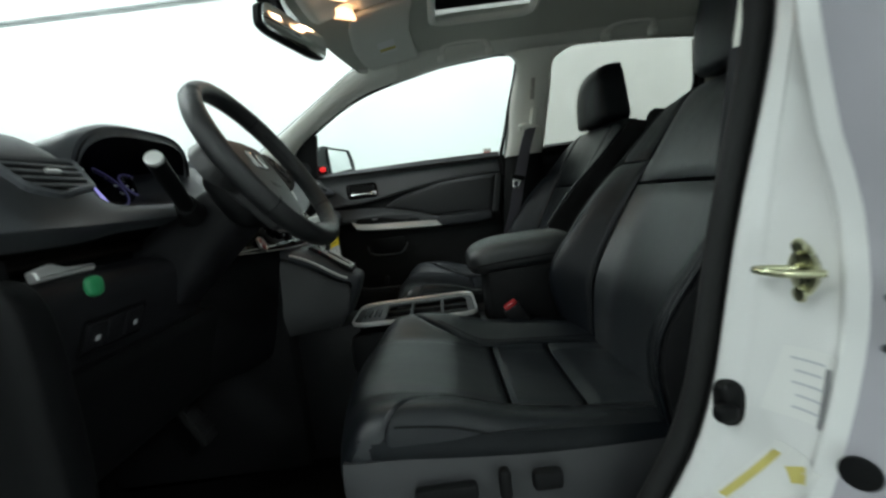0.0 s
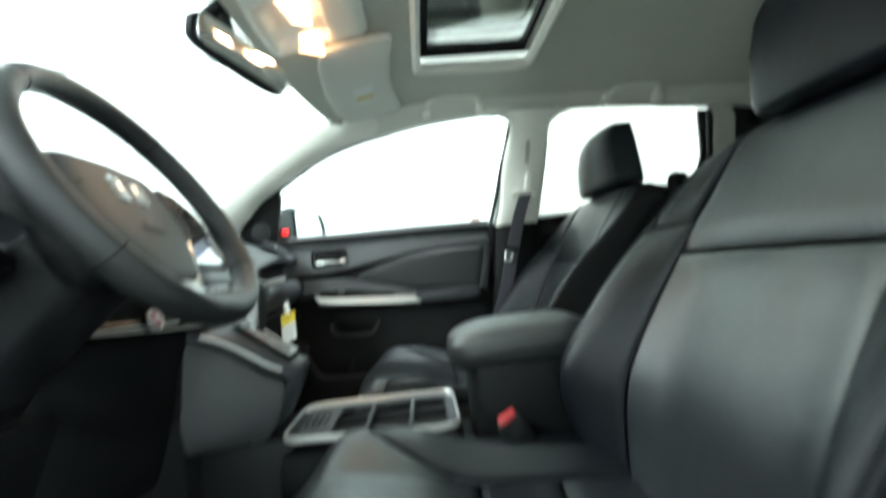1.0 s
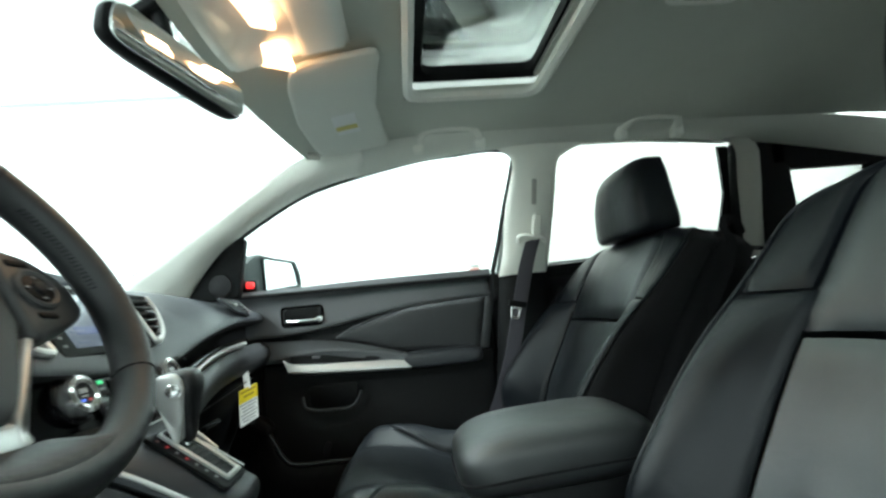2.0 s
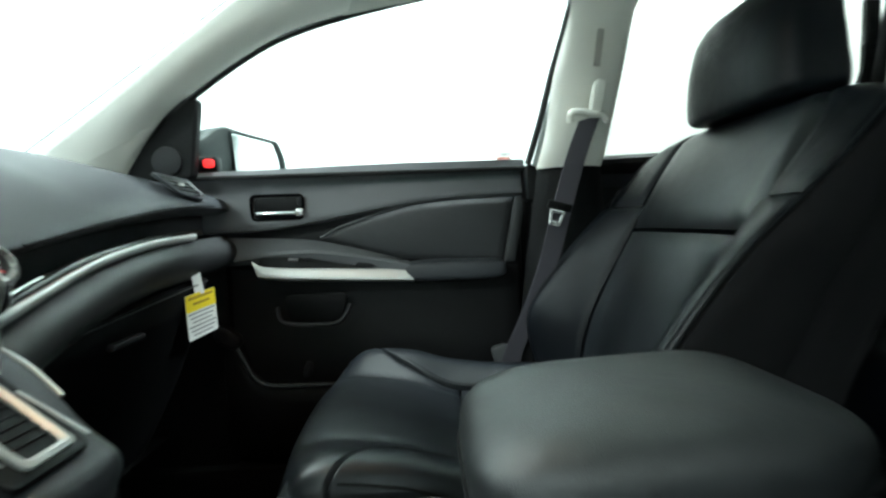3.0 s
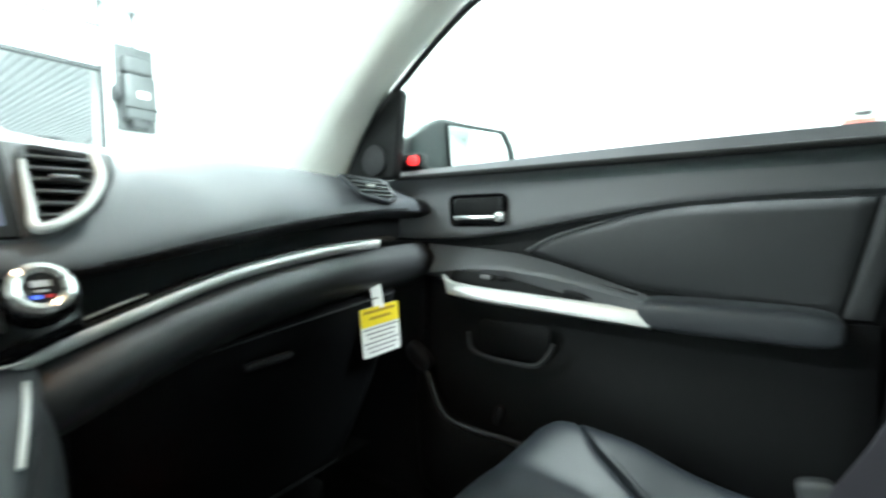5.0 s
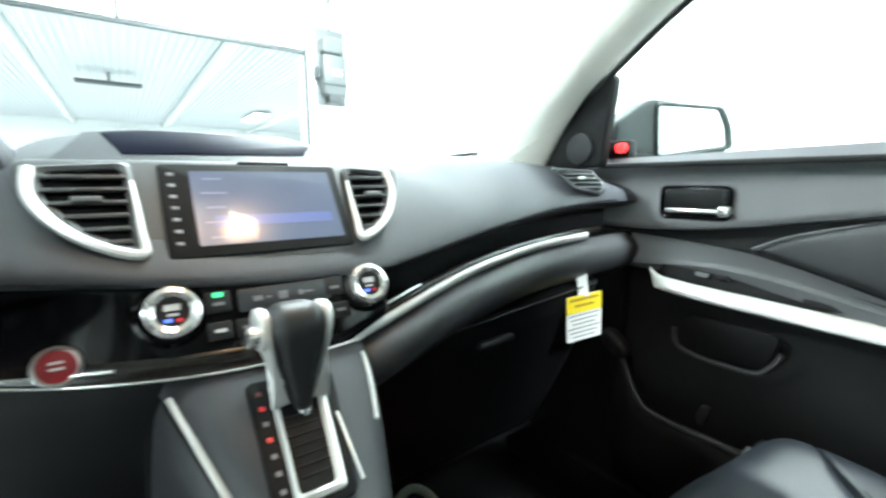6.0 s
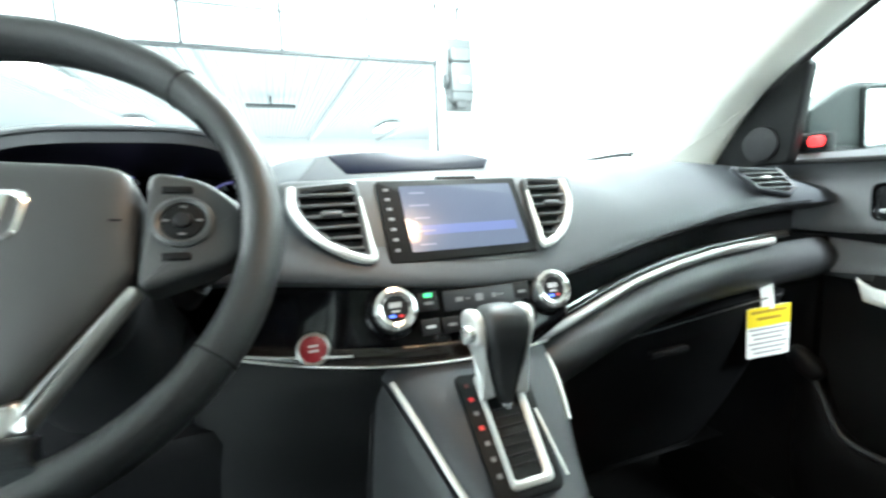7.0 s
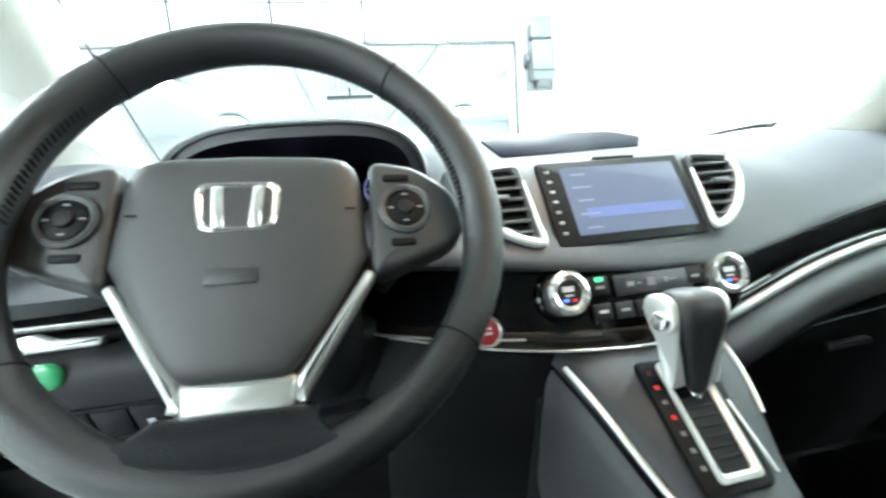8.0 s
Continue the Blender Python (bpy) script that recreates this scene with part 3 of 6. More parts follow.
part("pane", box((SR[1] - SR[0] + 0.06, 0.70, 0.005), ((SR[0] + SR[1]) / 2, 0, 1.645), 0.001), ROOFGLASS, sun)
part("shade_panel", box((0.10, 0.66, 0.012), (0.205, 0, 1.606), 0.005), LINER, sun, "cream sliding sunshade pushed back")
body("roof_skin", merge(box((0.46, 1.2, 0.02), (-0.38, 0, 1.66), 0.0), box((1.35, 1.2, 0.02), (1.05, 0, 1.66), 0.0), box((0.54, 0.24, 0.02), (0.09, 0.48, 1.66), 0.0), box((0.54, 0.24, 0.02), (0.09, -0.48, 1.66), 0.0)), PAINT, "white painted steel car roof", "roof")


def pane(name, pts, label, thick=0.004, mat=None):
    bm = bmesh.new()
    f = bm.faces.new([bm.verts.new(p) for p in pts])
    f.normal_update()
    n = Vector(f.normal)
    ext = bmesh.ops.extrude_face_region(bm, geom=[f])
    bmesh.ops.translate(bm, vec=n * thick, verts=[e for e in ext["geom"] if isinstance(e, bmesh.types.BMVert)])
    o = body(name, bm, mat or GLASS, label, "window")
    o.visible_shadow = mat is not None
    return o


ws = skin(lambda u, v: (-1.16 + 0.655 * v + (0.16 - 0.085 * v) * (2 * u - 1) ** 2, (2 * u - 1) * (0.70 - 0.15 * v), 1.12 + 0.465 * v - (0.06 * v) * (2 * u - 1) ** 2), nu=20, nv=10, groove=0, skirt=0.005)
wso = body("windscreen", ws, GLASS, "clear curved laminated windscreen", "window")
wso.visible_shadow = False
for s in (1, -1):
    if s == 1:
        pane("side_window", [side_y(p, s) for p in ((-0.70, 0.724, 1.13), (0.08, 0.722, 1.13), (0.16, 0.620, 1.515), (0.0, 0.620, 1.52), (-0.30, 0.634, 1.475), (-0.660, 0.674, 1.325))], "clear closed front door window")
    pane("rear_side_window", [side_y(p, s) for p in ((0.20, 0.695, 1.13), (0.92, 0.695, 1.13), (0.91, 0.65, 1.52), (0.28, 0.625, 1.53))], "dark tinted closed rear door window", mat=TINTED)
    pane("quarter_window", [side_y(p, s) for p in ((1.03, 0.665, 1.15), (1.45, 0.665, 1.18), (1.42, 0.655, 1.41), (1.03, 0.655, 1.42))], "small tinted rear quarter window", mat=TINTED)
pane("rear_window", [(1.86, -0.55, 1.15), (1.86, 0.55, 1.15), (1.62, 0.5, 1.5), (1.62, -0.5, 1.5)], "tinted tailgate window", mat=TINTED)


# ---- seats ----
CUSH = [(-0.335, 0.60), (-0.374, 0.67), (-0.368, 0.727), (-0.315, 0.752), (-0.21, 0.739), (-0.12, 0.712), (0.02, 0.693), (0.15, 0.678)]
BACK = [(0.115, 0.650), (0.132, 0.72), (0.155, 0.80), (0.188, 0.885), (0.247, 1.008), (0.285, 1.083), (0.322, 1.143), (0.352, 1.178), (0.400, 1.188), (0.440, 1.160)]
LAT = [(0.0, 0.0), (0.42, 0.100), (0.64, 0.152), (0.78, 0.195), (0.90, 0.231), (1.0, 0.249)]


def seat(s, name, label):
    c = 0.375 * s
    fw = -0.016 if s < 0 else 0.0
    t = thing(name, label, "car seat", (-0.1, c, 0.38), "front seats")

    def C(u, v):
        p = along([(a, 0, b) for a, b in CUSH], u)
        k = abs(v)
        y = interp(k, LAT)
        amp = interp(u, [(0, 0.1), (0.3, 0.35), (0.48, 0.95), (0.65, 1.15), (1, 1.15)])
        dz = amp * interp(k, [(0, 0.0), (0.42, -0.002), (0.52, -0.004), (0.64, 0.006), (0.80, 0.023), (0.90, 0.019), (0.97, -0.010), (1.0, -0.06)])
        dip = -0.008 * (1 - (k / 0.6) ** 2) * interp(u, [(0.3, 0), (0.6, 1), (1, 1)]) if k < 0.6 else 0
        crown = -0.02 * k * k * interp(u, [(0, 0), (0.25, 1), (0.45, 0.3), (0.6, 0), (1, 0)])
        back = 0.03 * k ** 3 * interp(u, [(0, 1), (0.3, 1), (0.5, 0), (1, 0)])
        return (p.x + back + fw, c + math.copysign(y, v), p.z + dz + dip + crown)

    def seam(u, v):
        return interp(u, [(0.0, 1.0), (0.452, 1.0), (0.470, 0.94), (0.487, 0.875), (0.507, 0.805), (0.535, 0.735), (0.587, 0.66), (0.651, 0.60), (0.714, 0.565), (0.807, 0.59), (1.0, 0.64)])

    part("cushion_front", skin(lambda u, v: C(u, v * seam(u, v)), (0.205, 0.721), (-1.0, 1.0), 84, 48, groove=0.007, edge=0.012, skirt=0.03, flip=False), SATIN, t)
    part("front_band", skin(lambda u, v: C(u, v), (0.0, 0.198), (-1.0, 1.0), 14, 44, groove=0.006, edge=0.012, skirt=0.03, flip=False), LEATHER, t)
    part("cushion_middle", skin(lambda u, v: C(u, v * seam(u, v)), (0.727, 0.838), (-1.0, 1.0), 14, 26, groove=0.006, edge=0.008, skirt=0.03, puff=0.003), PERF, t)
    part("cushion_rear", skin(lambda u, v: C(u, v * seam(u, v)), (0.844, 1.0), (-1.0, 1.0), 12, 26, groove=0.006, edge=0.008, skirt=0.03, puff=0.003), PERF, t)
    for d in (-1, 1):
        part("cushion_bolster", skin(lambda u, v: C(u, d * (seam(u, d) + 0.006 + (0.994 - seam(u, d)) * v)), (0.462, 1.0), (0.0, 1.0), 70, 20, groove=0.007, edge=0.011, skirt=0.04, flip=d < 0), PERF, t)
        for k in (0.040,):
            part("seam_stitch", tube([Vector(C(u, d * min(0.985, seam(u, d) + k))) + Vector((0, 0, 0.0004)) for u in [0.56 + 0.41 * i / 40 for i in range(41)]], 0.0009, 6), FABRIC, t)
        part("edge_seam", tube([Vector(C(u, d * 0.945)) + Vector((0, 0, 0.0006)) for u in [0.485 + 0.49 * i / 40 for i in range(41)]], 0.0014, 6), FABRIC, t)
        part("cushion_side", skin(lambda u, v: (-0.34 + 0.5 * u, c + d * (0.248 - 0.006 * v), 0.740 - 0.03 * u - 0.06 * v), nu=16, nv=8, groove=0.008, edge=0.02, skirt=0.03, puff=0.006, flip=d < 0), LEATHER, t)
    side = -1 if s < 0 else 1
    for d in (-1, 1):
        sh = part("side_shield", skin(lambda u, v: (-0.36 + 0.62 * u, c + d * (0.256 + 0.012 * math.sin(math.pi * v)), (0.718 - 0.02 * u + 0.070 * max(0, (u - 0.70) / 0.30) ** 1.5) * (1 - v) + 0.50 * v), nu=28, nv=10, groove=0.008, edge=0.02, skirt=0.03, flip=d < 0), CONSOLE, t)
        if d == side:
            for bx, w, h, z in ((-0.235, 0.075, 0.022, 0.684), (-0.165, 0.014, 0.040, 0.688), (-0.115, 0.036, 0.024, 0.688)):
                part("adjuster_switch", box((w, 0.016, h), (bx, c + d * 0.278, z), 0.006), BLACK, t)
    part("base", box((0.42, 0.44, 0.16), (-0.08, c, 0.54), 0.03), BLACK, t)
    for d in (-1, 1):
        part("rail", box((0.52, 0.05, 0.07), (-0.08, c + d * 0.19, 0.42), 0.008), BLACK, t)

    def B(u, v):
        p = along([(a, 0, b) for a, b in BACK], u)
        k = abs(v)
        z = p.z
        w = interp(u, [(0, 0.255), (0.22, 0.272), (0.42, 0.271), (0.52, 0.267), (0.60, 0.266), (0.667, 0.264), (0.72, 0.256), (0.78, 0.232), (0.88, 0.194), (1.0, 0.17)])
        w *= 1 + (0.10 if v * s > 0 else 0.04) * interp(u, [(0, 0.0), (0.4, 0.2), (0.55, 1.0), (0.85, 1.0), (1.0, 0.4)])
        pr = interp(u, [(0, 0.02), (0.12, 0.075), (0.26, 0.115), (0.38, 0.09), (0.50, 0.035), (0.60, 0.008), (0.7, 0.0), (1, 0.0)])
        y = w * interp(k, [(0, 0.0), (0.5, 0.50), (0.65, 0.66), (0.80, 0.82), (0.92, 0.95), (1.0, 1.0)])
        dx = pr * interp(k, [(0, 0.0), (0.35, -0.03), (0.5, -0.16), (0.62, -0.46), (0.76, -0.88), (0.86, -1.0), (0.94, -0.80), (1.0, -0.25)]) + 0.05 * max(0.0, (k - 0.86) / 0.14) ** 2
        dz = -0.022 * max(0.0, (k - 0.60) / 0.40) ** 2 * interp(u, [(0, 0), (0.6, 0), (0.75, 1), (1, 1)])
        return (p.x + dx + fw, c + math.copysign(y, v), z + dz)

    part("backrest_lower_panel", skin(B, (0.02, 0.438), (-0.575, 0.505) if s > 0 else (-0.505, 0.575), 30, 24, groove=0.006, edge=0.012, skirt=0.03, puff=0.006, flip=False), BACKPANEL, t)
    part("backrest_upper_panel", skin(B, (0.447, 0.99), (-0.60, 0.535) if s > 0 else (-0.535, 0.60), 30, 24, groove=0.009, edge=0.014, skirt=0.03, puff=0.004, flip=False), BACKPANEL, t)
    for d in (-1, 1):
        def lobe(k0, k1):
            return (k0, k1) if d > 0 else (-k1, -k0)

        part("backrest_bolster", skin(B, (0.0, 0.50), lobe(0.515 if d * s > 0 else 0.585, 0.885), 34, 16, groove=0.005, edge=0.010, skirt=0.03, flip=False), LEATHER, t)
        part("shoulder_bolster", skin(B, (0.505, 0.99), lobe(0.545 if d * s > 0 else 0.61, 0.885), 26, 14, groove=0.005, edge=0.010, skirt=0.03, flip=False), LEATHER, t)
        part("bolster_side", skin(B, (0.0, 0.99), lobe(0.892, 1.0), 44, 8, groove=0.004, edge=0.008, skirt=0.02, flip=False), FABRIC, t)
        part("ridge_piping", tube([B(u, d * 0.888) for u in [0.03 + 0.93 * i / 50 for i in range(51)]], 0.0030, 8), LEATHER, t)

        def side_s(u, v, d=d):
            a = Vector(B(u, d * 1.0))
            x1 = a.x + 0.10 - 0.055 * max(0.0, (u - 0.6) / 0.4)
            return (a.x + 0.004 + (x1 - a.x) * v, a.y + d * (-0.004 - 0.02 * v * v), a.z - 0.02 * v)

        part("backrest_side", skin(side_s, (0.0, 0.97), (0, 1), 30, 8, groove=0.006, edge=0.02, skirt=0.02, flip=d < 0), FABRIC, t)
    def shell_s(u, v):
        q = along([(a, 0, b) for a, b in BACK], u)
        return (q.x + fw + 0.105 - 0.055 * max(0.0, (u - 0.6) / 0.4) + 0.02 * (1 - v * v), c + v * abs(B(u, 1.0)[1] - c) * 0.95, q.z - 0.02)

    part("back_shell", skin(shell_s, (0.0, 0.97), (-1, 1), 24, 16, groove=0.01, edge=0.03, skirt=0.02, flip=True), FABRIC, t)

    def hr(p):
        f = p.z / 0.092
        if p.x < 0:
            p.x = p.x * 0.90 + 0.030 * max(0.0, (f - 0.20) / 0.80) ** 1.3 + 0.014 * (p.y / 0.122) ** 2
        else:
            p.x = p.x * (0.86 - 0.20 * f) + 0.006 * (p.y / 0.122) ** 2
        p.y = p.y * (1.0 - 0.06 * f)
        return p

    part("headrest", blob((0.058, 0.122, 0.092), (0.366 + fw, c, 1.275), (1, 0, -0.02), (0, 1, 0), 0.28, 0.30, 56, 34, hr), LEATHER, t)
    for d in (-1, 1):
        part("headrest_post", tube([(0.375 + fw, c + d * 0.06, 1.22), (0.385 + fw, c + d * 0.06, 1.14)], 0.006), CHROME, t)


seat(-1, "driver_seat", "black leather driver seat with stitched bolsters, headrest and adjuster switches")
seat(1, "passenger_seat", "black leather front passenger seat with stitched bolsters and headrest")

rear = thing("rear_bench", "black leather rear bench seat in deep shade", "car seat", (1.0, 0, 0.4))
part("cushion", box((0.5, 1.26, 0.2), (0.88, 0, 0.66), 0.05, seg=3), LEATHER, rear)
for y in (-0.42, 0.0, 0.42):
    part("backrest", box((0.14, 0.40, 0.52), (1.20, y, 0.95), 0.05, Euler((0, radians(20), 0)).to_matrix(), 3), LEATHER, rear)
    part("headrest", blob((0.05, 0.12, 0.07), (1.31, y, 1.235), e1=0.5, e2=0.5), LEATHER, rear)

# ---- seat belts ----
for s in (1,):
    b = thing("seat_belt", "dark grey webbing seat belt hanging from the centre pillar", "seat belt", (0.15, 0.62 * s, 0.5), "front seat belts")
    path = smooth_line([(0.182, 0.584 * s, 1.236), (0.154, 0.590 * s, 1.16), (0.118, 0.598 * s, 1.03), (0.094, 0.612 * s, 0.93), (0.056, 0.630 * s, 0.82), (0.016, 0.644 * s, 0.72), (-0.02, 0.650 * s, 0.56)], 24)
    part("webbing", ribbon(path, (1, -0.1 * s, 0.25), 0.047, 0.0018, (0, -1 * s, 0)), WEB, b)
    part("anchor", tube(smooth_line([(0.141, 0.582 * s, 1.228), (0.140, 0.576 * s, 1.244), (0.160, 0.572 * s, 1.246), (0.180, 0.570 * s, 1.240), (0.203, 0.573 * s, 1.240), (0.216, 0.578 * s, 1.228)], 16), 0.0078, 10), CREAM, b)
    part("floor_anchor_cover", blob((0.021, 0.011, 0.028), (-0.004, 0.657 * s, 0.720), (0.97, 0, 0.25), (0, 1, 0), 0.45, 0.55, 24, 16), BEZEL, b, "grey plastic cover over the lower belt anchor")
    part("adjuster", blob((0.013, 0.011, 0.034), (0.194, 0.572 * s, 1.275), (0.98, 0, -0.2), (0, 1, 0), 0.5, 0.5), CREAM, b)
    tong = part("tongue", box((0.052, 0.008, 0.018), (0.116, 0.590 * s, 1.056), 0.003, Euler((0, radians(14), 0)).to_matrix()), BLACK, b)
    ring = rounded([(-0.017, 0.0), (0.017, 0.0), (0.012, -0.034), (-0.012, -0.034)], 0.006)
    hole = rounded([(-0.009, -0.007), (0.009, -0.007), (0.007, -0.024), (-0.007, -0.024)], 0.004)
    part("tongue_plate", ring_plate(ring, hole, (0.111, 0.588 * s, 1.048), (0.97, 0, -0.24), (0.24, 0, 0.97), 0.003), CHROME, b)
for s in (-1, 1):
    k = thing("belt_buckle", "black seat belt buckle with a red release button", "belt buckle", (-0.02, 0.13 * s, 0.6), "belt buckles")
    part("stalk", box((0.03, 0.02, 0.16), (-0.02, 0.150 * s, 0.67), 0.006, Euler((0, radians(-25), 0)).to_matrix()), BLACK, k)
    part("housing", box((0.045, 0.028, 0.07), (-0.050, 0.150 * s, 0.730), 0.008, Euler((0, radians(-30), 0)).to_matrix()), BLACK, k)
    part("button", box((0.032, 0.022, 0.012), (-0.068, 0.150 * s, 0.762), 0.004, Euler((0, radians(-30), 0)).to_matrix()), RED, k)

# ---- centre console ----
con = thing("centre_console", "dark plastic centre console with selector panel and silver cup tray", "console", (-0.25, 0, 0.38))
part("base", box((0.60, 0.20, 0.30), (-0.14, 0, 0.54), 0.02), PLASTIC, con)


def stack(u, v):
    """Sloping selector panel: u from the dashboard down to its nose, v across."""
    q = along([(-0.60, 0, 0.958), (-0.52, 0, 0.925), (-0.45, 0, 0.874), (-0.420, 0, 0.855), (-0.426, 0, 0.822), (-0.458, 0, 0.755)], u)
    w = interp(u, [(0, 0.116), (0.2, 0.093), (0.4, 0.066), (0.6, 0.054), (0.8, 0.052), (1, 0.056)])
    k = abs(v)
    return (q.x - 0.02 * k ** 4, -0.008 + w * v, q.z - 0.012 * k ** 4)


part("selector_panel", skin(stack, (0, 1), (-1, 1), 40, 20, groove=0.004, edge=0.012, skirt=0.02), PAD, con)
for d in (-1, 1):
    part("side_wall", skin(lambda u, v: (lambda q: (q[0] - 0.004 - 0.03 * v * v, q[1] + d * (0.001 + 0.016 * math.sin(1.6 * v)), q[2] - 0.008 - v * max(0.004, q[2] - 0.750)))(stack(u, d)), (0, 1), (0, 1), 30, 12, groove=0.003, skirt=0.01, flip=d < 0), CONSOLE, con)
part("edge_trim", tube([Vector(stack(u, -0.95)) + Vector((0.001, 0, 0.002)) for u in [0.13 + 0.36 * i / 14 for i in range(15)]], 0.0030, 8), SILVER, con)
part("edge_trim", tube([Vector(stack(u, 0.86)) + Vector((0.001, 0, 0.001)) for u in [0.13 + 0.17 * i / 14 for i in range(15)]], 0.0024, 8), SILVER, con)
part("lower_body", box((0.19, 0.16, 0.345), (-0.52, -0.006, 0.572), 0.02), PLASTIC, con)
part("tunnel", box((0.50, 0.245, 0.50), (-0.835, -0.008, 0.66), 0.02), FABRIC, con)
# selector gate
GU = (Vector((-0.447, 0, 0.874)) - Vector((-0.530, 0, 0.932))).normalized()
GN = Vector((0, 1, 0)).cross(GU) * -1
if GN.z < 0:
    GN = -GN
GC = Vector((-0.4885, -0.006, 0.905)) + GN * 0.001
gl = 0.106
def gate(x0, x1, y0, y1, y2, r):
    return rounded([(x0, y0), (x1, y0), (x1, y1), (x0, y2)], r)


EYV = GN.cross(GU)
sgn = 1 if EYV.y > 0 else -1
gate_o = [(-gl / 2, -0.0240 * sgn), (gl / 2 + 0.004, -0.0300 * sgn), (gl / 2 + 0.004, 0.0115 * sgn), (-gl / 2, 0.0240 * sgn)][::sgn]
gate_i = [(-gl / 2 + 0.005, -0.0195 * sgn), (gl / 2 - 0.003, -0.0252 * sgn), (gl / 2 - 0.003, 0.0040 * sgn), (-gl / 2 + 0.005, 0.0165 * sgn)][::sgn]
part("gate_plate", plate(rounded([(-0.060, -0.0415 * sgn), (0.064, -0.0450 * sgn), (0.064, 0.0200 * sgn), (-0.052, 0.0370 * sgn)][::sgn], 0.008), GC - GN * 0.002, GU, EYV, 0.005, 0.002), BLACK, con)
part("gate_frame", ring_plate(rounded(gate_o, 0.006), rounded(gate_i, 0.004), GC + GN * 0.002, GU, EYV, 0.006), SILVER, con)
part("gate_slot", plate(rounded(gate_i, 0.004), GC + GN * 0.003, GU, EYV, 0.001, 0), BLACK, con)
for k in range(7):
    part("slot_brush", box((0.002, 0.030, 0.003), GC + GU * (-0.015 + 0.0088 * k) + EYV * sgn * -0.006 + GN * 0.004, 0.0008, basis(GU, EYV)), PLASTIC, con)
for k, mt in enumerate((DIMRED, REDLED, GREYMARK, REDLED, GREYMARK, GREYMARK, GREYMARK)):
    part("gear_mark", box((0.0040, 0.0045, 0.0006), GC + GU * (-0.045 + 0.0145 * k) + EYV * sgn * (-0.0335 - 0.0003 * k) + GN * 0.0034, 0, basis(GU, EYV)), mt, con)
part("gate_side_strip", box((0.064, 0.003, 0.002), GC + GU * 0.024 + EYV * sgn * 0.026 + GN * 0.0030, 0.0008, basis(GU, EYV + GU * -0.2 * sgn)), SILVER, con)

lev = thing("gear_selector", "leather gear selector knob with silver face and release button", "gear lever", (-0.51, -0.006, 0.92))
part("lever", tube([(-0.497, -0.006, 0.895), (-0.507, -0.006, 0.935)], 0.0065), CHROME, lev)


def knob_shape(p):
    f = p.z / 0.048
    k = interp(f, [(-1, 0.34), (-0.5, 0.50), (0.0, 0.76), (0.45, 1.02), (0.8, 1.08), (1.0, 1.0)])
    p.x, p.y = p.x * k, p.y * k
    return p


kc = Vector((-0.505, -0.009, 0.966))
part("knob", blob((0.0265, 0.0240, 0.048), kc + Vector((0, 0, 0.004)), (1, 0, 0.16), (0, 1, 0), 0.50, 0.62, 36, 28, knob_shape), RIMSKIN, lev)


def face_shape(p):
    f = p.z / 0.050
    k = interp(f, [(-1, 0.22), (-0.5, 0.46), (0.0, 0.76), (0.45, 1.02), (0.8, 1.08), (1.0, 1.0)])
    p.x *= k
    p.y += 0.012 * (k - 1.0) * math.copysign(1.0, p.y) if abs(p.y) > 1e-6 else 0.0
    return p


for d in (-1, 1):
    part("silver_face", blob((0.0205, 0.0070, 0.044), kc + Vector((-0.004, d * 0.0225, 0.005)), (1, 0, 0.16), (0, 1, d * -0.12), 0.60, 0.75, 28, 22, face_shape), SILVER, lev)
part("button_collar", disc(0.0105, kc + Vector((0.003, -0.027, 0.026)), (0.15, -1, 0.1), 0.006, 20), SILVER, lev)
part("release_button", disc(0.0085, kc + Vector((0.003, -0.031, 0.028)), (0.15, -1, 0.1), 0.010, 20), CHROME, lev)

# cup holder tray
tray_o = rounded([(-0.452, -0.100), (-0.138, -0.114), (-0.138, 0.114), (-0.452, 0.100)], 0.045)
tray_i = rounded([(-0.4465, -0.0935), (-0.1425, -0.1075), (-0.1425, 0.1075), (-0.4465, 0.0935)], 0.041)
part("tray_frame", ring_plate(tray_o, tray_i, (0, 0, 0.738), (1, 0, 0), (0, 1, 0), 0.010), SILVER, con)
part("tray_bed", plate(tray_i, (0, 0, 0.715), (1, 0, 0), (0, 1, 0), 0.004, 0), BLACK, con)
part("tray_rim", ring_plate(tray_i, rounded([(-0.372, -0.072), (-0.160, -0.082), (-0.160, 0.082), (-0.372, 0.072)], 0.02), (0, 0, 0.734), (1, 0, 0), (0, 1, 0), 0.006), PAD, con)
for x in (-0.305, -0.226):
    part("tray_divider", box((0.008, 0.155, 0.012), (x, 0, 0.738), 0.003), PAD, con)
part("tray_wall", box((0.21, 0.006, 0.012), (-0.266, 0.0, 0.734), 0.002), PLASTIC, con)
for k in range(4):
    part("coin_slot", box((0.004, 0.06, 0.008), (-0.425 + 0.012 * k, 0.0, 0.742), 0.002), PAD, con)
part("tray_skirt", box((0.33, 0.215, 0.12), (-0.295, 0, 0.664), 0.03), PLASTIC, con)

arm = thing("armrest", "padded black leather centre armrest on a dark storage box", "armrest", (0.0, 0, 0.76))
part("box", box((0.24, 0.17, 0.24), (0.01, 0, 0.72), 0.02), BLACK, arm)


def arm_shape(p):
    p.z += 0.006 * (p.x / 0.14) - 0.10 * max(0.0, (-p.x - 0.03)) ** 2 * 8
    return p


part("lid", blob((0.134, 0.094, 0.042), (-0.014, 0, 0.864), e1=0.60, e2=0.42, nu=56, nv=28, shape=arm_shape), ARMPAD, arm)


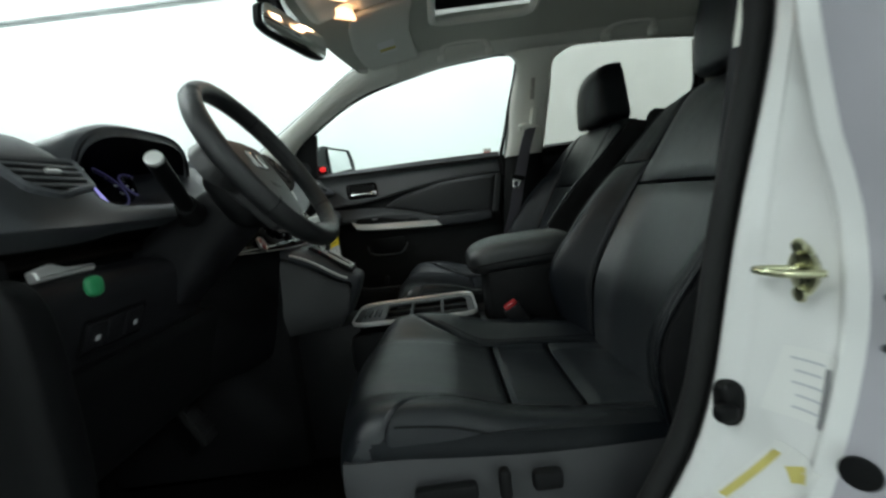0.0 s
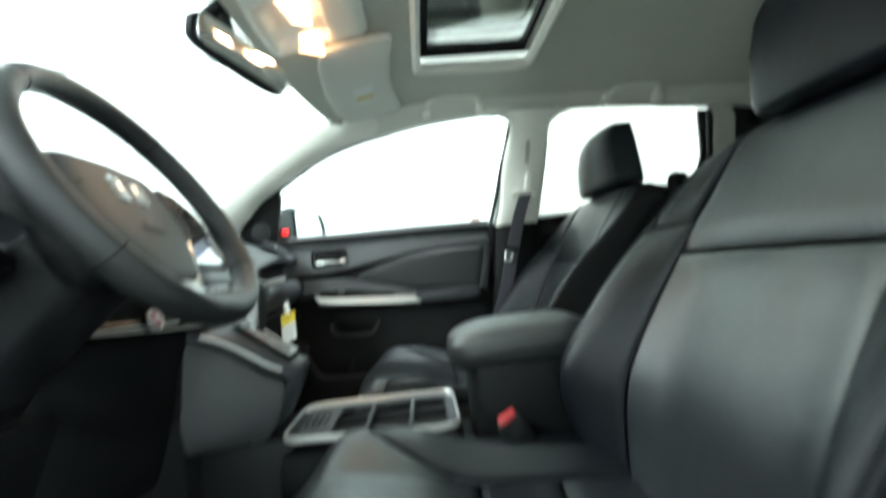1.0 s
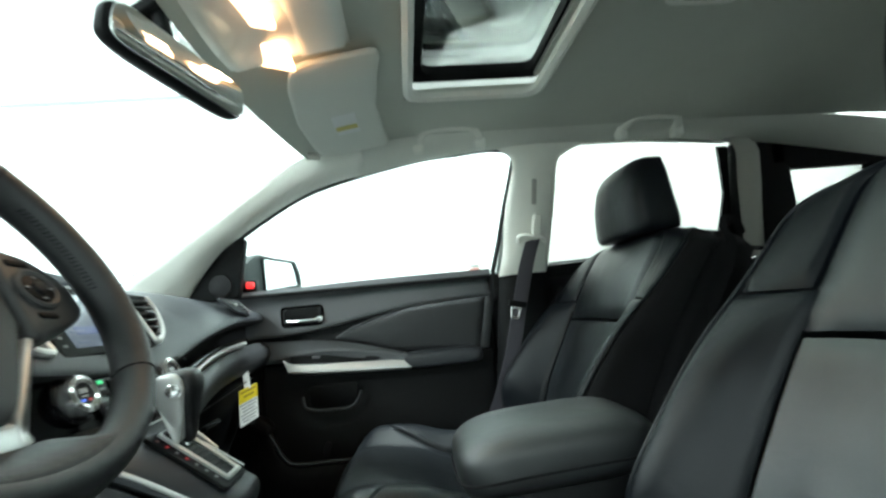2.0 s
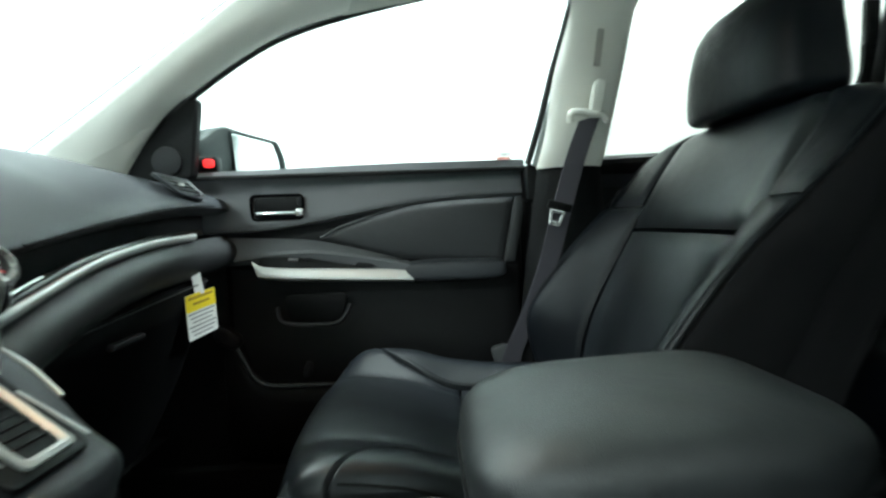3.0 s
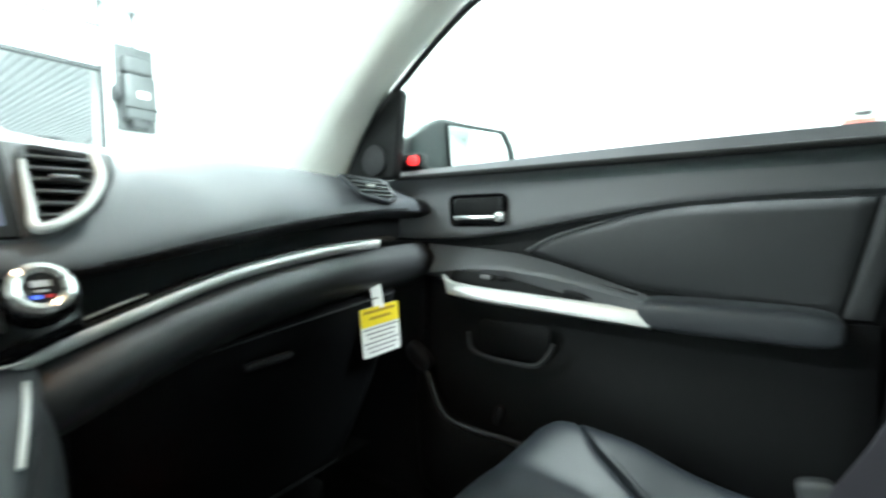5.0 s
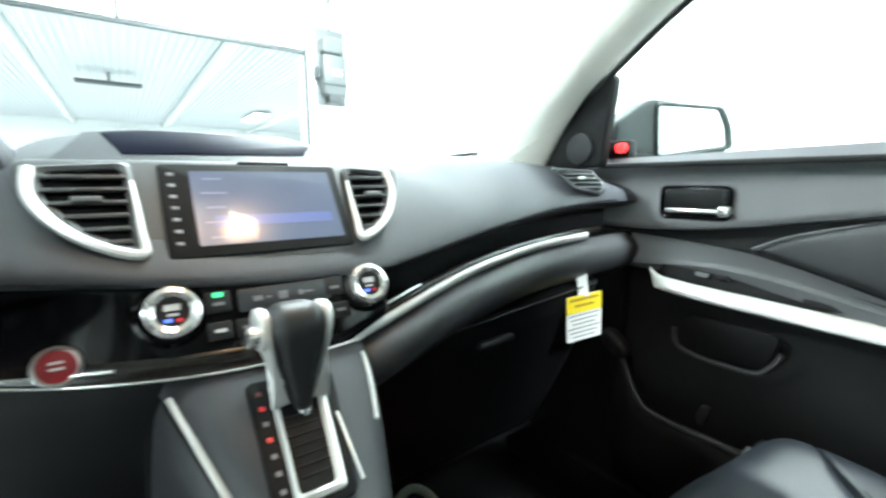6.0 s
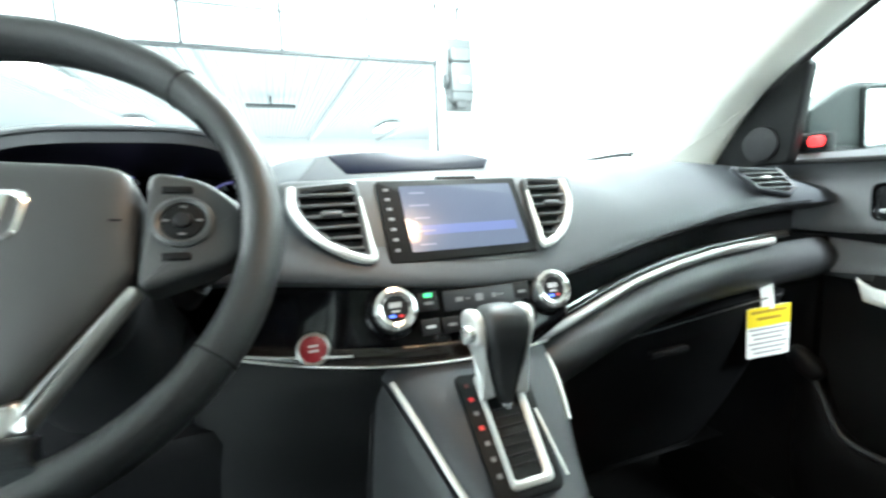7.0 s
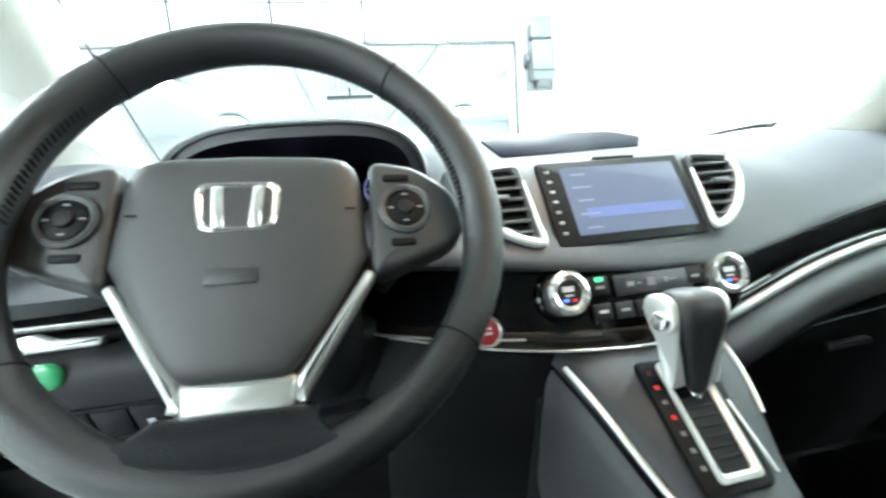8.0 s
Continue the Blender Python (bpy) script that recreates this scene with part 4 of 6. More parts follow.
def seam_point(a):
    c, d = [math.copysign(abs(f(a)) ** 0.42, f(a)) for f in (math.cos, math.sin)]
    q = arm_shape(Vector((0.1345 * c, 0.0945 * d, 0.0)))
    return (q.x - 0.014, q.y, q.z + 0.856)


part("lid_seam", tube([seam_point(2 * math.pi * i / 72) for i in range(72)], 0.0016, 6, closed=True), FABRIC, arm)

# ---- steering wheel ----
WC = Vector((-0.485, -0.363, 1.119))
WN = Vector((math.cos(0.549), 0, math.sin(0.549)))
TURN = Matrix.Rotation(radians(-3.0), 3, WN)
W1 = TURN @ Vector((0, 1, 0))
W2 = TURN @ Vector((-math.sin(0.549), 0, math.cos(0.549)))
whl = thing("steering_wheel", "black leather steering wheel with silver lower spoke and button pods", "steering wheel", WC)


def wp(a, b, n=0.0):
    return WC + W1 * a + W2 * b + WN * n


R = 0.1530
part("rim", tube([wp(R * math.cos(2 * math.pi * i / 72), R * math.sin(2 * math.pi * i / 72) - 0.006, 0.0) for i in range(72)], 0.0140, 16, closed=True, up=WN, flat=1.22), RIMSKIN, whl)
for a in (50, 130, 215, 325):
    w = radians(a)
    part("rim_seam", tube([wp(R * math.cos(w), R * math.sin(w) - 0.006, 0.0) + (wp(math.cos(w), math.sin(w)) - WC) * 0.0143 * math.cos(k * 0.5236) + WN * 0.0173 * math.sin(k * 0.5236) for k in range(12)], 0.0008, 6, closed=True, up=(wp(-math.sin(w), math.cos(w)) - WC)), FABRIC, whl)
for k in range(44):
    w = radians(142 + 1.7 * k) if k < 22 else radians(2 + 1.7 * (k - 22))
    part("stitch", tube([wp((R - 0.0135) * math.cos(w), (R - 0.0135) * math.sin(w) - 0.006, 0.007), wp((R - 0.0142) * math.cos(w + 0.012), (R - 0.0142) * math.sin(w + 0.012) - 0.006, 0.001)], 0.0008, 5), FABRIC, whl)


def hub_shape(p):
    f = p.y / 0.079
    p.x *= interp(f, [(-1.0, 0.42), (-0.6, 0.66), (-0.1, 1.0), (0.3, 1.0), (1.0, 0.96)])
    p.z += 0.006 * (1 - (p.x / 0.08) ** 2) if p.z > 0 else 0
    return p


part("airbag_cover", blob((0.0815, 0.079, 0.022), wp(-0.010, -0.026, -0.034), W1, W2, 0.30, 0.20, 72, 20, hub_shape), HUBVINYL, whl)
part("hub_back", blob((0.070, 0.060, 0.035), wp(-0.005, -0.02, -0.060), W1, W2, 0.6, 0.6), BLACK, whl)
for d in (-1, 1):
    cx = -0.008
    pod = rounded([(cx + d * 0.084, 0.050), (cx + d * 0.120, 0.043), (cx + d * 0.148, 0.020), (cx + d * 0.152, -0.012), (cx + d * 0.138, -0.024), (cx + d * 0.083, -0.044)], 0.012)
    part("spoke_pod", plate(pod[::d], wp(0, 0, -0.040), W1, W2, 0.026, 0.006, 3), HUBVINYL, whl)
    part("control_ring", disc(0.0195, wp(cx + d * 0.109, 0.006, -0.014), WN, 0.004, 32, 0.001, inner=0.0145), GREYMETAL, whl)
    part("control_pad", disc(0.014, wp(cx + d * 0.109, 0.006, -0.014), WN, 0.003, 28), BLACK, whl)
    part("control_centre", disc(0.006, wp(cx + d * 0.109, 0.006, -0.011), WN, 0.003, 20), PLASTIC, whl)
    for a in range(4):
        part("control_mark", box((0.004, 0.0013, 0.001), wp(cx + d * 0.109 + 0.0105 * math.cos(a * 1.5708), 0.006 + 0.0105 * math.sin(a * 1.5708), -0.0107), 0, basis(W1, W2)), GREYMARK, whl)
    part("pod_button", box((0.020, 0.006, 0.004), wp(cx + d * 0.104, 0.032, -0.014), 0.002, basis(W1, W2)), BLACK, whl)
    part("pod_button", box((0.018, 0.006, 0.004), wp(cx + d * 0.106, -0.020, -0.014), 0.002, basis(W1, W2)), BLACK, whl)
    leg = [(cx + d * 0.086, -0.040), (cx + d * 0.079, -0.036), (cx + d * 0.032, -0.104), (cx + d * 0.034, -0.124), (cx + d * 0.046, -0.104)]
    part("silver_spoke", plate(rounded(leg[::-d], 0.005), wp(0, 0, -0.030), W1, W2, 0.014, 0.005, 3), WHEELSILVER, whl)
part("silver_bridge", plate(rounded([(-0.044, -0.101), (0.028, -0.101), (0.024, -0.126), (-0.041, -0.127)], 0.008), wp(0, 0, -0.031), W1, W2, 0.016, 0.006, 3), WHEELSILVER, whl)
def low_s(u, v):
    a = -0.008 + (2 * u - 1) * (0.046 + 0.034 * v * v)
    bb = -0.119 * (1 - v) + (-math.sqrt(R * R - min(a * a, 0.01)) - 0.006 + 0.002) * v
    return wp(a, bb, -0.016 + 0.0315 * math.sin(v * 1.5708) ** 0.9)


part("lower_spoke", skin(low_s, nu=30, nv=14, groove=0.004, edge=0.006, skirt=0.02, flip=True), LEATHER, whl)
em_o = rounded([(-0.0285, 0.0190), (0.0285, 0.0190), (0.025, -0.0180), (-0.025, -0.0180)], 0.011)
em_i = rounded([(-0.0235, 0.0150), (0.0235, 0.0150), (0.021, -0.0145), (-0.021, -0.0145)], 0.008)
part("emblem_ring", ring_plate(em_o, em_i, wp(-0.012, 0.0085, -0.0105), W1, W2, 0.006), CHROME, whl)
for d in (-1, 1):
    part("emblem_bar", box((0.0085, 0.031, 0.005), wp(-0.012 + d * 0.0125, 0.0085, -0.007), 0.002, basis(W1 - W2 * 0.07 * d, W2 + W1 * 0.07 * d)), CHROME, whl)
part("embossed_mark", box((0.031, 0.0105, 0.001), wp(-0.013, -0.041, -0.0052), 0.0004, basis(W1, W2)), CONSOLE, whl)
part("embossed_mark", box((0.017, 0.0022, 0.001), wp(-0.011, -0.041, -0.0046), 0.0004, basis(W1, W2)), HUBVINYL, whl)
for d in (-1, 1):
    part("horn_mark", box((0.007, 0.0016, 0.0008), wp(-0.008 + d * 0.070, 0.006, -0.0095), 0.0003, basis(W1, W2)), FABRIC, whl)

col = thing("steering_column", "dark plastic steering column shroud with two stalks", "steering column", (-0.56, -0.385, 1.0))


def colp(u, v):
    a = 2 * math.pi * u
    c = WC - WN * (0.065 + 0.19 * v)
    r1, r2 = 0.060 + 0.004 * v, 0.048 + 0.024 * v
    k1, k2 = math.cos(a), math.sin(a)
    return c + W1 * r1 * math.copysign(abs(k1) ** 0.6, k1) + W2 * (r2 * math.copysign(abs(k2) ** 0.6, k2) * (1.0 if k2 < 0 else 0.75) - 0.018 - 0.012 * v)


part("shroud", skin(colp, (0, 1), (0, 1), 40, 10, groove=0, skirt=0), PLASTIC, col)
for d in (-1, 1):
    a, b = Vector((-0.585, -0.363 + d * 0.080, 1.052)), Vector((-0.556, -0.363 + d * (0.190 if d < 0 else 0.150), 1.120 if d < 0 else 1.095))
    st = part("stalk", tube([a, a.lerp(b, 0.4), a.lerp(b, 0.55), b], lambda t: 0.0128 + 0.0012 * min(1, t * 1.6), 20, flat=0.85, up=(1, 0, 0.3)), BLACK, col)
    part("stalk_tip", disc(0.0115, b, (b - a), 0.005, 24), SILVER if d < 0 else GREYMETAL, st)
    part("stalk_mark", disc(0.010, b + (b - a).normalized() * 0.0042, (b - a), 0.0006, 20, 0, inner=0.006), GREYMARK, st)
    part("stalk_boot", tube([a - (b - a) * 0.05, a + (b - a) * 0.16], lambda t: 0.024 - 0.006 * t, 20, flat=0.85, up=(1, 0, 0.3)), BLACK, st)


# ---- dashboard ----
dash = thing("dashboard", "dark grey soft dashboard with vents and silver and wood trim", "dashboard", (-0.75, 0, 0.7))
ZLOW = [(-0.72, 1.045), (-0.55, 1.045), (-0.30, 1.046), (-0.20, 1.041), (-0.10, 1.029), (0.0, 1.019), (0.10, 1.018), (0.14, 1.019), (0.30, 1.044), (0.47, 1.067), (0.60, 1.078), (0.72, 1.08)]
XLOW = [(-0.72, -0.63), (-0.50, -0.62), (-0.25, -0.60), (-0.12, -0.585), (0.0, -0.580), (0.12, -0.585), (0.25, -0.605), (0.45, -0.628), (0.60, -0.625), (0.72, -0.62)]


def pad_s(u, v):
    y = -0.725 + 1.45 * u
    k = abs(y)
    mid = interp(k, [(0.0, 1.0), (0.20, 1.0), (0.32, 0.0), (0.72, 0.0)])
    out = interp(y, [(-0.72, 1.0), (-0.57, 1.0), (-0.51, 0.0), (0.72, 0.0)])
    xl, zl = interp(y, XLOW), interp(y, ZLOW)
    zc = interp(y, [(-0.72, 1.168), (-0.60, 1.176), (-0.545, 1.155), (-0.505, 1.10), (-0.38, 1.09), (-0.28, 1.10), (-0.20, 1.166), (-0.10, 1.180), (0.06, 1.180), (0.2, 1.168), (0.45, 1.166), (0.72, 1.150)])
    back = -1.10 + 0.20 * (k / 0.72) ** 2
    q = along([(back, y, 1.140), (-0.93, y, min(zc, 1.165)), (-0.83, y, zc), (-0.76 + 0.022 * mid + 0.03 * out, y, zc - 0.008 - 0.010 * mid), (-0.68 + 0.01 * out, y, zl + (zc - zl) * (0.55 + 0.15 * mid + 0.22 * out)), (xl - 0.012, y, zl + 0.022), (xl, y, zl)], v)
    return q


part("upper_pad", skin(pad_s, nu=90, nv=36, groove=0.006, edge=0.012, skirt=0.03, flip=True), PAD, dash)
part("pad_stitch", tube([Vector(pad_s(u, 0.955)) + Vector((0.003, 0, 0.001)) for u in [0.60 + 0.345 * i / 30 for i in range(31)]], 0.0014, 6), FABRIC, dash)


def band(name, y0, y1, x_of, z0, z1, mat, n=40, m=8, bulge=0.0, lean=0.0, parent=None, **kw):
    def S(u, v):
        y = y0 + (y1 - y0) * u
        a, b = interp(y, z0), interp(y, z1)
        return (interp(y, x_of) + bulge * math.sin(math.pi * v) - lean * v, y, a + (b - a) * v)
    return part(name, skin(S, nu=n, nv=m, flip=False, **kw), mat, parent or dash)


# shadow gap, wood and chrome strips on the passenger side
Z_A = [(0.06, 0.934), (0.079, 0.940), (0.176, 0.967), (0.287, 0.992), (0.42, 1.008), (0.56, 1.018), (0.66, 1.023)]
band("recess", 0.10, 0.66, [(y, x - 0.034) for y, x in XLOW], [(y, z + 0.006) for y, z in Z_A], [(y, z + 0.008) for y, z in ZLOW], BLACK, groove=0.0, skirt=0.01)
band("wood_strip", 0.075, 0.62, [(y, x - 0.008) for y, x in XLOW], [(y, z + 0.004) for y, z in Z_A], [(y, z + 0.018) for y, z in Z_A], WOOD, bulge=0.003, lean=0.010, groove=0.003, edge=0.006, skirt=0.012)
part("silver_strip", tube([(interp(y, XLOW) - 0.001, y, interp(y, Z_A) + 0.003) for y in [0.075 + 0.49 * i / 40 for i in range(41)]], 0.0072, 12, flat=0.75, up=(1, 0, -0.5)), SILVER, dash)
part("silver_line", tube([(interp(y, XLOW) - 0.010, y, interp(y, Z_A) + 0.018) for y in [0.085 + 0.10 * i / 20 for i in range(21)]], 0.0018, 8), CHROME, dash)


def roll_s(u, v):
    y = 0.085 + 0.62 * u
    zt = interp(y, Z_A) - 0.002
    x = interp(y, XLOW)
    return along([(x - 0.01, y, zt), (x + 0.016, y, zt - 0.022), (x + 0.018, y, zt - 0.05), (x - 0.005, y, zt - 0.075), (x - 0.05, y, zt - 0.095)], v)


part("lower_pad", skin(roll_s, nu=50, nv=20, groove=0.004, edge=0.01, skirt=0.02, flip=True), CONSOLE, dash)
glove = part("glove_box", skin(lambda u, v: (-0.625 - 0.10 * v - 0.07 * v * v, 0.115 + 0.50 * u, 0.890 + 0.040 * u - (0.342 + 0.040 * u) * v), nu=30, nv=16, groove=0.008, edge=0.02, skirt=0.03, flip=True), BLACK, dash)
# lighter bead stands in for the highlight along the lid's top
part("edge_highlight", tube([(-0.622, 0.135 + 0.46 * i / 20, 0.892 + 0.038 * i / 20) for i in range(21)], 0.0014, 6), CONSOLE, glove)
part("latch", box((0.014, 0.075, 0.013), (-0.618, 0.335, 0.872), 0.006), PLASTIC, glove)
part("under_dash_cover", skin(lambda u, v: (-0.785 - 0.29 * v, 0.10 + 0.60 * u, 0.555 - 0.02 * v), nu=12, nv=8, groove=0.0, skirt=0.0, flip=True), FABRIC, dash)

# centre bezel: a tilted face that carries screen and vents
SB, ST = Vector((-0.600, 0, 1.050)), Vector((-0.657, 0, 1.134))
SU = (ST - SB).normalized()
SN = Vector((0, 1, 0)).cross(SU)
if SN.x < 0:
    SN = -SN
SC = (SB + ST) / 2


def sp(a, b, n=0.0):
    return SC + Vector((0, 1, 0)) * a + SU * b + SN * n


EY = Vector((0, 1, 0))
bez = [(-0.200, 0.062), (-0.10, 0.064), (0.10, 0.064), (0.186, 0.062), (0.180, 0.030), (0.160, -0.008), (0.110, -0.052), (0.06, -0.064), (0.0, -0.070), (-0.05, -0.069), (-0.105, -0.061), (-0.150, -0.042), (-0.180, -0.008), (-0.194, 0.030)]
part("centre_bezel", plate(rounded(bez, 0.018), sp(0, 0, -0.030), EY, SU, 0.030, 0.008, 3), BEZEL, dash)
part("bezel_notch", box((0.055, 0.0028, 0.0016), sp(0.012, 0.0585, 0.0005), 0.0006, basis(EY, SU)), BLACK, dash)
scr = part("touch_screen", plate(rect(0.182, 0.106, 0.004), sp(0, 0, 0.0005), EY, SU, 0.004, 0.001), BLACK, dash, "glossy black touch screen with a dim blue picture")
part("picture", plate(rect(0.146, 0.086, 0.002), sp(0.008, 0.001, 0.0046), EY, SU, 0.0006, 0), SCREEN, scr)
part("picture_highlight", plate(rect(0.120, 0.012, 0.001), sp(0.012, -0.016, 0.0053), EY, SU, 0.0004, 0), SCREEN_ROW, scr)
for k in range(5):
    part("text_bar", plate(rect(0.018 + 0.006 * (k % 2), 0.0024), sp(-0.045, 0.034 - 0.017 * k, 0.0054), EY, SU, 0.0004, 0), SCREEN_TEXT, scr)
for k in range(7):
    part("screen_key", box((0.006, 0.0035, 0.001), sp(-0.081, 0.040 - 0.013 * k, 0.005), 0.0003, basis(EY, SU)), GREYMARK, scr)


def vent(d):
    def side(a):
        return -a if d < 0 else 0.100 + (a - 0.110) * 0.80

    def loop(o, r):
        pts = rounded([(side(a), b) for a, b in o], r)
        return pts if d > 0 else pts[::-1]

    v = part("air_vent", ring_plate(loop([(0.112, 0.053), (0.187, 0.047), (0.182, 0.010), (0.152, -0.030), (0.108, -0.050)], 0.008), loop([(0.119, 0.046), (0.178, 0.041), (0.174, 0.012), (0.147, -0.021), (0.116, -0.040)], 0.008), sp(0, 0, -0.001), EY, SU, 0.010), BEZEL, dash, "dark slatted air vent with silver edge")
    part("silver_edge", tube([sp(side(a), b, 0.007) for a, b in smooth_line_2([(0.184, 0.044), (0.183, 0.012), (0.155, -0.026), (0.112, -0.047), (0.110, -0.02), (0.113, 0.03)], 34)], lambda t: 0.0052 - 0.0030 * max(0.0, t - 0.55) / 0.45, 8, up=SN), SILVER, v)
    inner = loop([(0.118, 0.047), (0.179, 0.042), (0.175, 0.012), (0.148, -0.022), (0.115, -0.042)], 0.008)
    part("backing", plate(inner, sp(0, 0, 0.0006), EY, SU, 0.0008, 0), BLACK, v)
    for k in range(6):
        b = 0.035 - 0.0135 * k
        right = interp(b, [(-0.05, 0.118), (-0.022, 0.147), (0.012, 0.174), (0.05, 0.178)])
        part("slat", box((abs(side(right) - side(0.117)), 0.0035, 0.010), sp((side(right) + side(0.117)) / 2, b, 0.006), 0.0012, basis(EY, SU + SN * 0.35)), BEZEL, v)
    part("slat_tab", box((0.022, 0.006, 0.008), sp(side(0.146), 0.008, 0.011), 0.002, basis(EY, SU)), BEZEL, v)


def smooth_line_2(pts, n):
    return [(p.x, p.y) for p in smooth_line([(a, b, 0) for a, b in pts], n)]


for d in (-1, 1):
    vent(d)

# hooded information display above the screen


DC, DN, DU = Vector((-0.710, 0, 1.162)), Vector((0.582, 0, 0.813)), Vector((-0.813, 0, 0.582))
d_out = smooth_line_2([(-0.133, 0.0147), (-0.105, 0.0205), (-0.074, 0.0236), (0.0, 0.0232), (0.047, 0.0202), (0.084, 0.0040)], 26) + [(0.070, -0.0165), (-0.117, -0.0235)]
hood_out = [(-0.026 + (a + 0.026) * 1.16, b * 1.35 + 0.001) for a, b in d_out[:-2]] + [(0.125, -0.030), (0.128, -0.052), (-0.180, -0.052), (-0.176, -0.030)]
nav = part("display_hood", plate(hood_out, DC - DN * 0.030, EY, DU, 0.030, 0.007, 4), PAD, dash, "low hood round a dark blue information display")
part("display", plate(d_out, DC, EY, DU, 0.0012, 0.0004), DISPLAY, nav)

# black climate panel
CB, CT = Vector((-0.556, 0, 0.945)), Vector((-0.592, 0, 1.035))
CU = (CT - CB).normalized()
CN = EY.cross(CU)
if CN.x < 0:
    CN = -CN


def cp(a, b, n=0.0):
    return CB + EY * a + CU * b + CN * n - Vector((1.05 * a * a if a < 0 else 0.8 * a * a, 0, 0))


pan = part("climate_panel", skin(lambda u, v: cp(-0.30 + 0.428 * u, 0.002 + 0.101 * v + 0.20 * max(0.0, 0.02 - (-0.30 + 0.428 * u)) ** 2 + max(0.0, -0.30 + 0.428 * u - 0.06) * (0.35 * (1 - v))), nu=50, nv=14, groove=0.006, edge=0.010, skirt=0.02, flip=False), GLOSS, dash, "gloss black climate control panel")
for d in (-1, 1):
    kn = part("climate_knob", tube([cp(d * 0.0945, 0.061, 0.000), cp(d * 0.0945, 0.061, 0.015)], 0.0225, 36), CHROME, pan, "chrome ringed rotary climate knob")
    part("knob_collar", disc(0.030, cp(d * 0.0945, 0.061, -0.002), CN, 0.008, 36, 0.002, inner=0.024), GLOSS, kn)
    part("knob_face", disc(0.0140, cp(d * 0.0945, 0.061, 0.0152), CN, 0.001, 30, 0), PLASTIC, kn)
    part("knob_ring", disc(0.0225, cp(d * 0.0945, 0.061, 0.014), CN, 0.006, 40, 0.001, inner=0.0135), CHROME, kn)
    part("knob_mark", box((0.013, 0.0055, 0.0008), cp(d * 0.0945, 0.065, 0.0166), 0, basis(EY, CU)), MARK, kn)
    part("knob_mark", box((0.009, 0.0020, 0.0008), cp(d * 0.0945, 0.0585, 0.0166), 0, basis(EY, CU)), MARK, kn)
    part("temperature_mark", box((0.0065, 0.0028, 0.0008), cp(d * 0.0945 - 0.004, 0.0535, 0.0166), 0, basis(EY, CU)), BLUELED, kn)
    part("temperature_mark", box((0.005, 0.0028, 0.0008), cp(d * 0.0945 + 0.005, 0.0535, 0.0166), 0, basis(EY, CU)), REDLED, kn)
part("climate_display", plate(rect(0.092, 0.022, 0.003), cp(0.006, 0.066, 0.002), EY, CU, 0.002, 0.0005), CLIMATELCD, pan)
for k, x in enumerate((-0.032, -0.022, -0.012, 0.002, 0.020, 0.028, 0.040)):
    part("display_segment", box((0.005 + 0.004 * (k % 2), 0.008 - 0.003 * (k % 3), 0.0006), cp(x, 0.066, 0.0045), 0, basis(EY, CU)), GREYMARK, pan)
for x in (-0.057, 0.056):
    b = part("climate_button", box((0.022, 0.020, 0.005), cp(x, 0.067, 0.004), 0.0015, basis(EY, CU)), PLASTIC, pan)
    part("button_mark", box((0.010, 0.003, 0.0006), cp(x, 0.065, 0.0068), 0, basis(EY, CU)), GREYMARK, b)
part("indicator", box((0.009, 0.004, 0.0008), cp(-0.057, 0.0735, 0.0068), 0, basis(EY, CU)), GREENLED, pan)
for k in range(6):
    x = -0.058 + 0.0235 * k
    b = part("climate_button", box((0.021, 0.017, 0.005), cp(x, 0.040, 0.004), 0.0015, basis(EY, CU)), PLASTIC, pan)
    part("button_mark", box((0.010, 0.003, 0.0006), cp(x, 0.040, 0.0068), 0, basis(EY, CU)), MARK if k % 2 == 0 else GREYMARK, b)
part("indicator", box((0.008, 0.003, 0.0008), cp(0.022, 0.052, 0.0045), 0, basis(EY, CU)), ORANGELED, pan)
st = part("start_button", disc(0.0170, cp(-0.177, 0.026, 0.003), (1, 0, 0.38), 0.006, 36, 0.002, inner=0.0135), WHEELSILVER, dash, "red engine start button in a silver ring")
part("button_face", disc(0.0135, cp(-0.177, 0.026, 0.004), (1, 0, 0.38), 0.004, 32, 0.001), STARTRED, st)
for k in range(2):
    part("button_mark", box((0.0008, 0.010, 0.0022), cp(-0.177, 0.029 - 0.005 * k, 0.0085), 0, Euler((0, radians(-20), 0)).to_matrix()), MARK, st)
part("silver_line", tube([cp(a, 0.017 + 0.10 * (a + 0.1) ** 2, 0.004) for a in [-0.30 + 0.16 * i / 24 for i in range(25)]], 0.0014, 8), WHEELSILVER, dash)
part("chrome_line", tube([cp(a, 0.002 + 0.26 * (a + 0.02) ** 2, 0.004) for a in [-0.31 + 0.39 * i / 30 for i in range(31)]], 0.0014, 8), WHEELSILVER, dash)
part("wood_strip", skin(lambda u, v: cp(-0.30 + 0.34 * u, 0.004 + 0.018 * v + 0.18 * (-0.28 + 0.34 * u) ** 2, 0.003), nu=30, nv=4, groove=0.002, edge=0.004, skirt=0.008, flip=False), WOOD, dash)

# driver side lower panel, knee panel and buttons
def low_dash(u, v):
    y = -0.705 + 0.435 * u
    q = along([(-0.725, y, 0.985), (-0.690, y, 0.990), (-0.652, y, 0.986), (-0.634, y, 0.968), (-0.640, y, 0.935), (-0.662, y, 0.890), (-0.690, y, 0.850)], v)
    return q + Vector((-0.02 * abs(2 * u - 1) ** 4, 0, 0))


